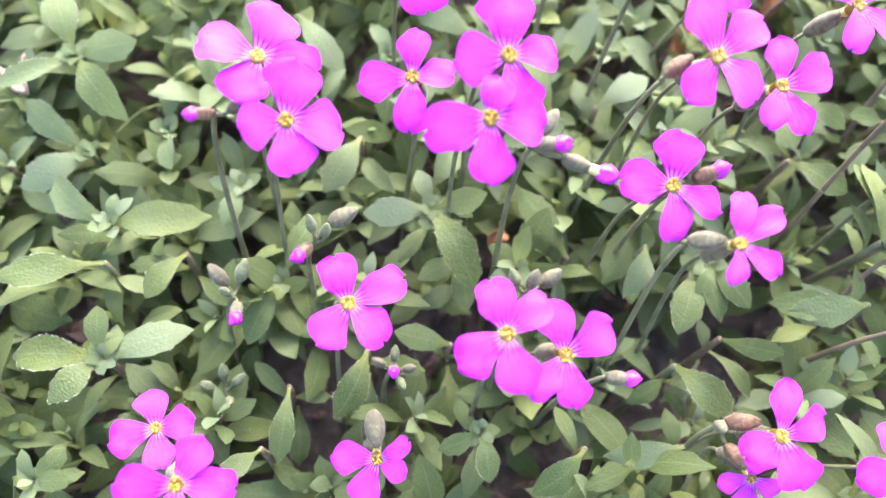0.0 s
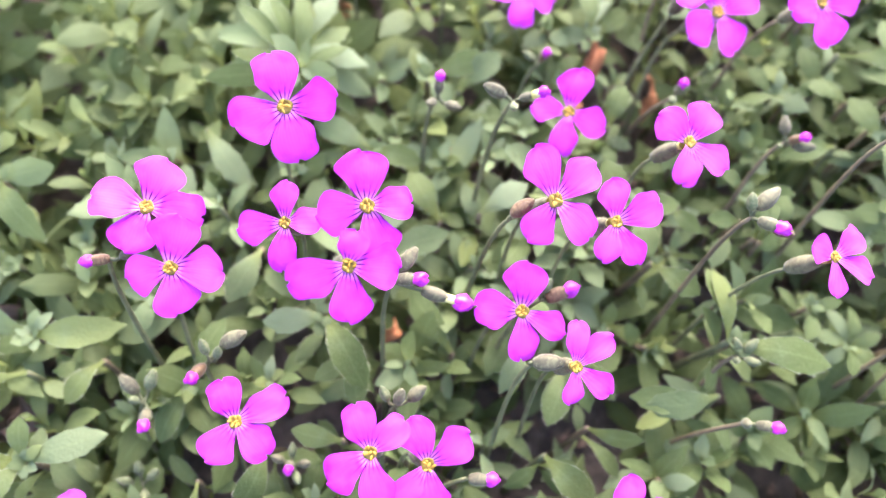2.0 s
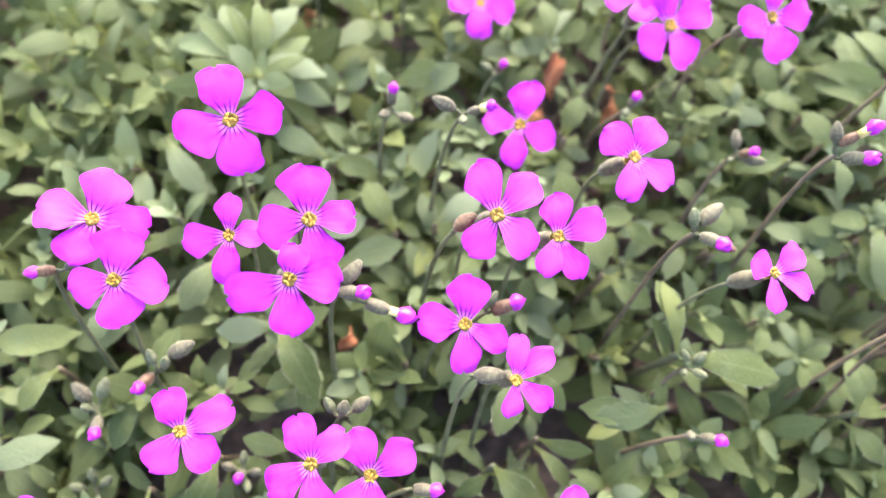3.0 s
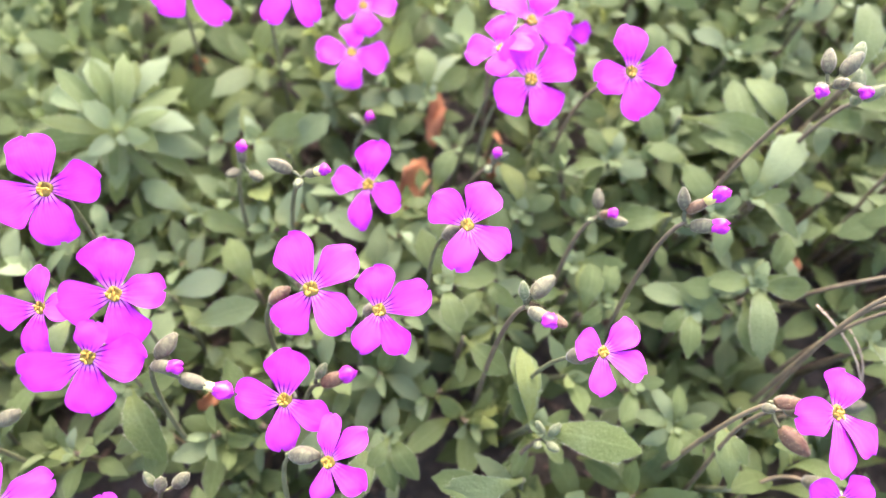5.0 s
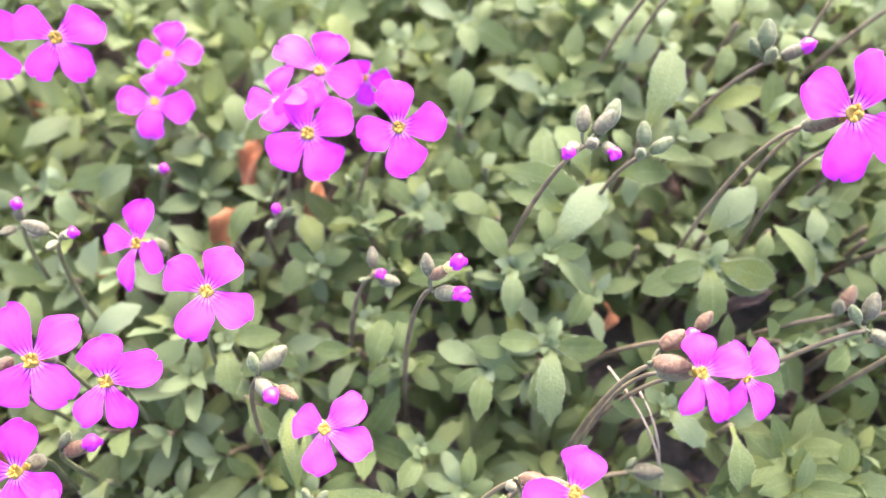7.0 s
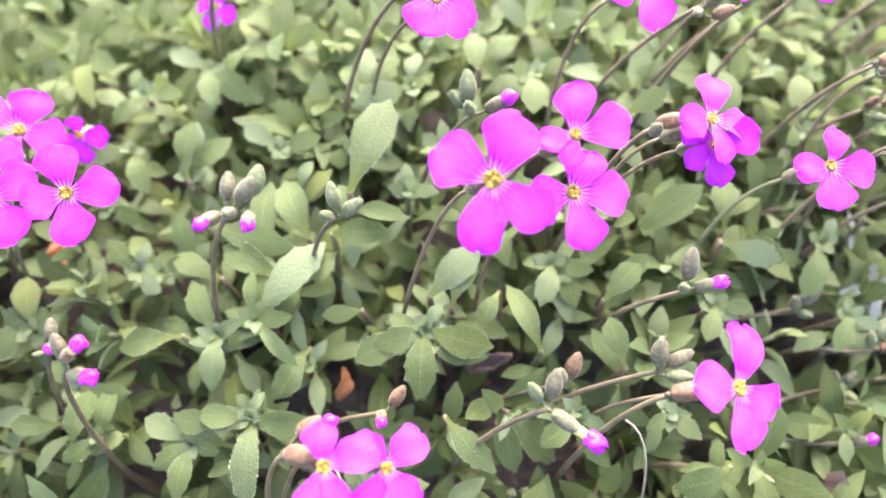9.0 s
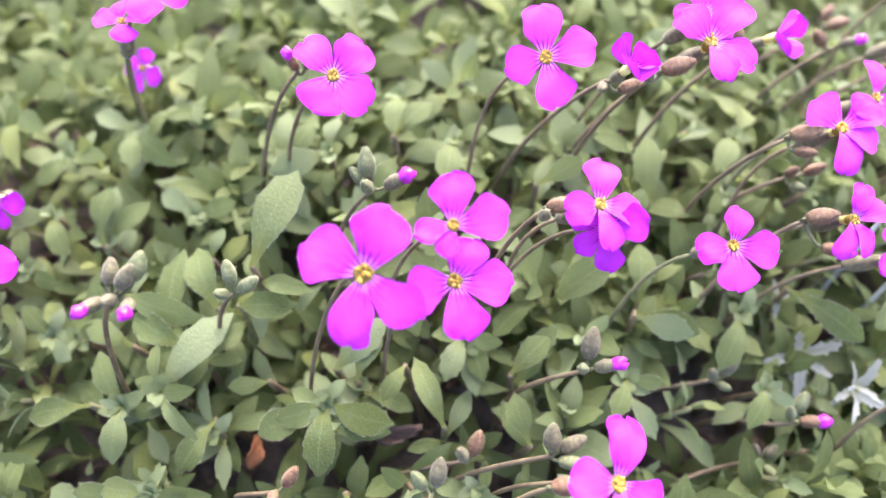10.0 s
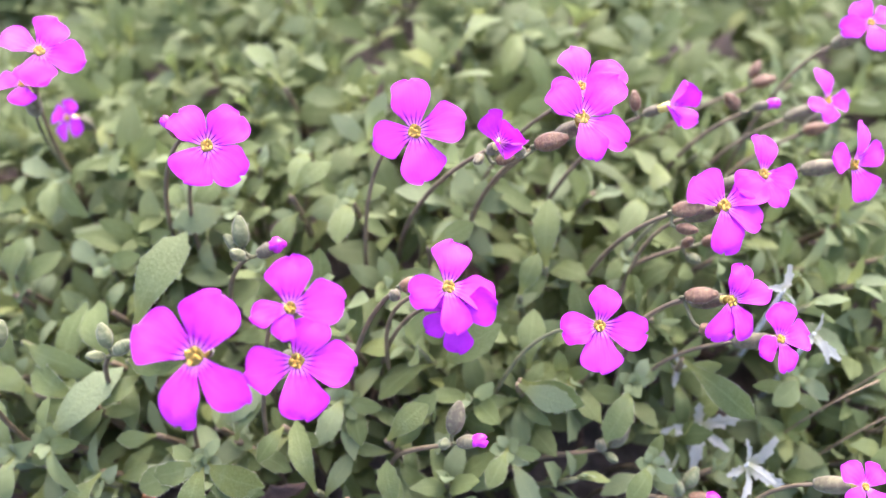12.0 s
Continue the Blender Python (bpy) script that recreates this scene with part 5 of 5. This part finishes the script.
tries = 0
loose = 0
while loose < 190 and tries < 30000:
    tries += 1
    x, y = lf_rng.uniform(-9, 31), lf_rng.uniform(2, 24)
    if in_view(x, y) and not blocked(x, y, 0.95) and not open_spot(x, y, 0.85):
        loose += 1
        low = 0.55 if y < 6.9 + 0.30 * (x - 0.5) else 0.0      # the near edge of the mat lies deeper
        shoot(x, y, mat_top(x, y) + lf_rng.uniform(-1.1, 0.1) - low, lf_rng.uniform(-0.45, 0.45) if x < 22 else lf_rng.uniform(0.1, 0.9), lf_rng.uniform(-0.6, 0.2), 0.9, lf_rng.uniform(0.8, 1.2), lf_rng.randint(8, 11), None, 1.0 if x < 22 else 0.85)


def leaf_mat():
    """The rest of the mat, and the shaded under-layer: leaves past counting, in one mesh."""
    shapes = [(np.array(v), np.array(f), np.array(u)) for v, f, u in PLAIN_SHAPES]
    vs, fs, us, n = [], [], [], 0
    r = random.Random(51)

    def put(m, k):
        nonlocal n
        v, f, u = shapes[k]
        a = np.array(m)
        vs.append(v @ a[:3, :3].T + a[:3, 3])
        fs.append(f + n)
        us.append(u)
        n += len(v)

    for _ in range(3300):
        x, y = r.uniform(-18, 40), r.uniform(-4, 32)
        inside = in_view(x, y)
        near = inside and y < 6.9 + 0.30 * (x - 0.5)
        if (inside and r.random() < ((0.72 if x < 20 else 0.5) if near else 0.25)) or open_spot(x, y):
            continue
        top = Vector((x, y, mat_top(x, y) + (r.uniform(-2.9, -1.1) if near else r.uniform(-2.4, -0.4) if inside else r.uniform(-2.2, 0.1))))
        axis = Vector((r.uniform(-0.5, 0.5), r.uniform(-0.6, 0.3), 0.9)).normalized()
        a, size, count = r.uniform(0, 360), r.uniform(0.8, 1.25), r.randint(6, 9)
        for k in range(count):
            a += 137.5 + r.uniform(-14, 14)
            q = k / (count - 1)
            length = size * (0.45 + 1.15 * q ** 0.75) * r.uniform(0.82, 1.18)
            m = frame_of(axis, a, top - axis * (0.02 + 1.0 * q ** 1.3) * size) @ pose(0, 0, 0, 0, -(76 - 52 * q ** 0.8 + r.uniform(-12, 12)), 0) @ pose(0, 0, 0, r.uniform(-22, 22), 0, 0)
            put(m @ Matrix.Scale(length * CM, 4), r.randrange(len(shapes)))
    me = mesh_of("leaf_mat", np.concatenate(vs), np.concatenate(fs).tolist(), LEAF_MAT, np.concatenate(us))
    tagged(new("leaf_mat", me), "dense mat of grey-green rock cress leaves over the soil", "foliage", kind="stuff")


leaf_mat()


# ---- litter and strays ----
def dead_leaf(x, y, z, way, length, width, mat, label):
    """A dry curled leaf lying among the shoots."""
    r = random.Random(int(x * 100))
    v, f, uv = blade(lambda u: 0.02 + width * math.sin(math.pi * min(1, u * 0.96 + 0.02)) ** 0.8, lambda u: 0.30 * math.sin(u * 2.6) - 0.1 * u, 0.9, 14, 6, 0.03, r.uniform(0.8, 1.6), 0.14, (5, 8, 11))
    ob = new("dead_leaf", mesh_of("dead_leaf", v, f, mat, uv))
    ob.matrix_basis = along(way, (x, y, z), r.uniform(-30, 30)) @ Matrix.Scale(length * CM, 4)
    solid = ob.modifiers.new("thickness", "SOLIDIFY")
    solid.thickness = 0.02
    return tagged(ob, label, "dead leaf", "dead leaves")


dead_leaf(6.2, 12.6, 3.5, (0.25, 0.85, 0.25), 1.7, 0.17, DEAD, "curled orange-brown dead leaf lying between the shoots")
dead_leaf(6.9, 14.2, 4.4, (0.1, 0.9, 0.3), 1.4, 0.14, DEAD, "narrow orange-brown dead leaf among the shoots")
dead_leaf(8.3, 13.6, 3.8, (0.1, 0.8, 0.4), 1.2, 0.18, DEAD, "curled orange-brown dead leaf lying between the shoots")
dead_leaf(1.7, 8.3, 2.7, (0.3, 0.7, 0.2), 0.6, 0.35, DEAD, "small orange dead leaf deep in the mat")
dead_leaf(15.0, 10.9, 3.5, (0.1, 0.8, 0.4), 0.7, 0.25, DEAD, "small orange dead leaf deep in the mat")
dead_leaf(3.4, 12.0, 2.9, (0.3, 0.9, 0.2), 1.5, 0.18, DEAD, "curled orange-brown dead leaf lying between the shoots")
dead_leaf(2.3, 15.0, 2.6, (0.9, 0.3, 0.1), 1.2, 0.2, LITTER, "dry brown dead leaf under the shoots")
dead_leaf(3.4, 14.8, 2.6, (0.4, -0.7, 0.1), 1.0, 0.22, LITTER, "dry brown dead leaf under the shoots")
dead_leaf(0.6, 17.0, 4.0, (0.7, 0.4, 0.2), 0.6, 0.3, DEAD, "small orange dead leaf deep in the mat")
dead_leaf(24.3, 9.3, 2.2, (0.8, -0.4, 0.1), 1.2, 0.2, LITTER, "dry brown dead leaf under the shoots")
dead_leaf(17.7, 11.3, 3.9, (0.7, 0.2, 0.2), 1.0, 0.16, LITTER, "dry brown dead leaf under the shoots")
dead_leaf(-7.2, 8.6, 1.4, (0.6, 0.6, 0.1), 1.5, 0.32, LITTER, "dry brown dead leaf under the shoots")
dead_leaf(-7.0, 7.2, 0.9, (0.8, -0.2, 0.2), 1.3, 0.32, LITTER, "dry brown dead leaf under the shoots")
dead_leaf(-8.2, 12.0, 3.6, (0.5, -0.7, 0.2), 0.9, 0.30, STRAW, "small pale dry leaf at the mat's edge")


def dry_stalk(*points, mat=None, label="thin pale dry stalk lying between the shoots"):
    """A thin bare stalk through points in centimetres, with its foot on the soil."""
    a = points[0]
    e = Vector(a) * CM
    v, f = tube([Vector(p) * CM - e for p in bezier(*points, 10)], [0.022 * CM] * 11, 6)
    ob = new("dry_stalk", mesh_of("dry_stalk", v, f, mat or STRAW))
    ob.location = e
    return tagged(ob, label, "dry stalk", "dry stalks")


dry_stalk((16.3, 7.2, soil(16.3, 7.2)), (15.9, 7.8, 4.4), (15.4, 8.6, 4.9), (14.75, 9.63, 4.9))
dry_stalk((16.1, 7.4, soil(16.1, 7.4)), (15.9, 7.9, 4.2), (15.6, 8.6, 4.7), (15.3, 9.2, 4.8))
dry_stalk((20.9, 8.2, soil(20.9, 8.2)), (20.95, 8.7, 4.2), (21.0, 9.6, 5.2), (20.5, 9.9, 5.1))
for a, b in ((28.2, 13.2), (28.9, 12.8), (29.3, 13.9), (30.2, 13.4)):
    dry_stalk((a, b, soil(a, b)), (a + 0.3, b + 0.2, 3.0), (a + 0.9, b + 0.5, 3.9), (a + 1.9, b + 0.9, 4.2), mat=STEM_BROWN, label="thin purplish bare twig among the shoots")


def silver_sprig(x, y, z, count, size, lean):
    """A small felted white shoot of narrow leaves."""
    r = random.Random(int(x * 10 + y))
    fz = soil(x, y)
    e = base("silver_shoot", x, y, fz, "silvery white felted shoot with narrow leaves among the green", "plant", "silver shoots")
    top = Vector((x, y, z))
    rod("stem", bezier(top, top - Vector((0, 0, 1)), (x, y, fz + 0.8), (x, y, fz - 0.1), 6), 0.04, 0.06, SILVER_STEM, e, 6)
    a = r.uniform(0, 360)
    for k in range(count):
        a += 137.5 + r.uniform(-20, 20)
        length = size * r.uniform(0.7, 1.2)
        m = frame_of(lean, a, top - Vector((0, 0, 0.06 * k))) @ pose(0, 0, 0, r.uniform(-30, 30), -r.uniform(15, 60), 0)
        child("leaf", r.choice(SILVER_MESH), e, m @ Matrix.Diagonal((length * CM, length * 0.8 * CM, length * CM, 1)))


SILVER_STEM = plain("felted_stem", (0.40, 0.42, 0.38), (0.55, 0.57, 0.52), 300.0, 0.8)
silver_sprig(26.7, 13.3, 3.4, 6, 0.8, (0, -0.4, 0.9))
silver_sprig(27.5, 12.5, 3.6, 6, 0.75, (0.2, -0.4, 0.9))
silver_sprig(28.1, 15.4, 5.6, 4, 0.6, (0.3, -0.3, 0.9))
silver_sprig(28.7, 14.7, 5.1, 4, 0.65, (0.2, -0.4, 0.9))
silver_sprig(26.3, 14.4, 4.0, 4, 0.5, (-0.1, -0.4, 0.9))
silver_sprig(26.0, 12.4, 3.3, 4, 0.55, (0.2, -0.3, 0.9))


def litter():
    """Crumbs of dry leaf and stalk on the soil, past counting."""
    r = random.Random(71)
    v, f = [], []
    for _ in range(1600):
        x, y = r.uniform(-10, 32), r.uniform(1, 25)
        z = soil(x, y) + 0.12
        d = Vector((r.uniform(-1, 1), r.uniform(-1, 1), r.uniform(-0.3, 0.3))).normalized() * r.uniform(0.15, 0.6)
        s = d.cross(Vector((0, 0, 1))).normalized() * r.uniform(0.03, 0.16)
        c, k = Vector((x, y, z)), len(v)
        lift = Vector((0, 0, r.uniform(0.02, 0.12)))
        v += [tuple((c + p) * CM) for p in (-d, -s + lift, s + lift * 0.6, d, -s * 0.2 - lift)]
        f += [(k, k + 1, k + 2), (k + 1, k + 3, k + 2), (k, k + 4, k + 1), (k + 4, k + 3, k + 1)]
    tagged(new("leaf_litter", mesh_of("leaf_litter", v, f, LITTER, None, False)), "brown crumbled leaf litter on the soil", "litter", kind="stuff")


litter()
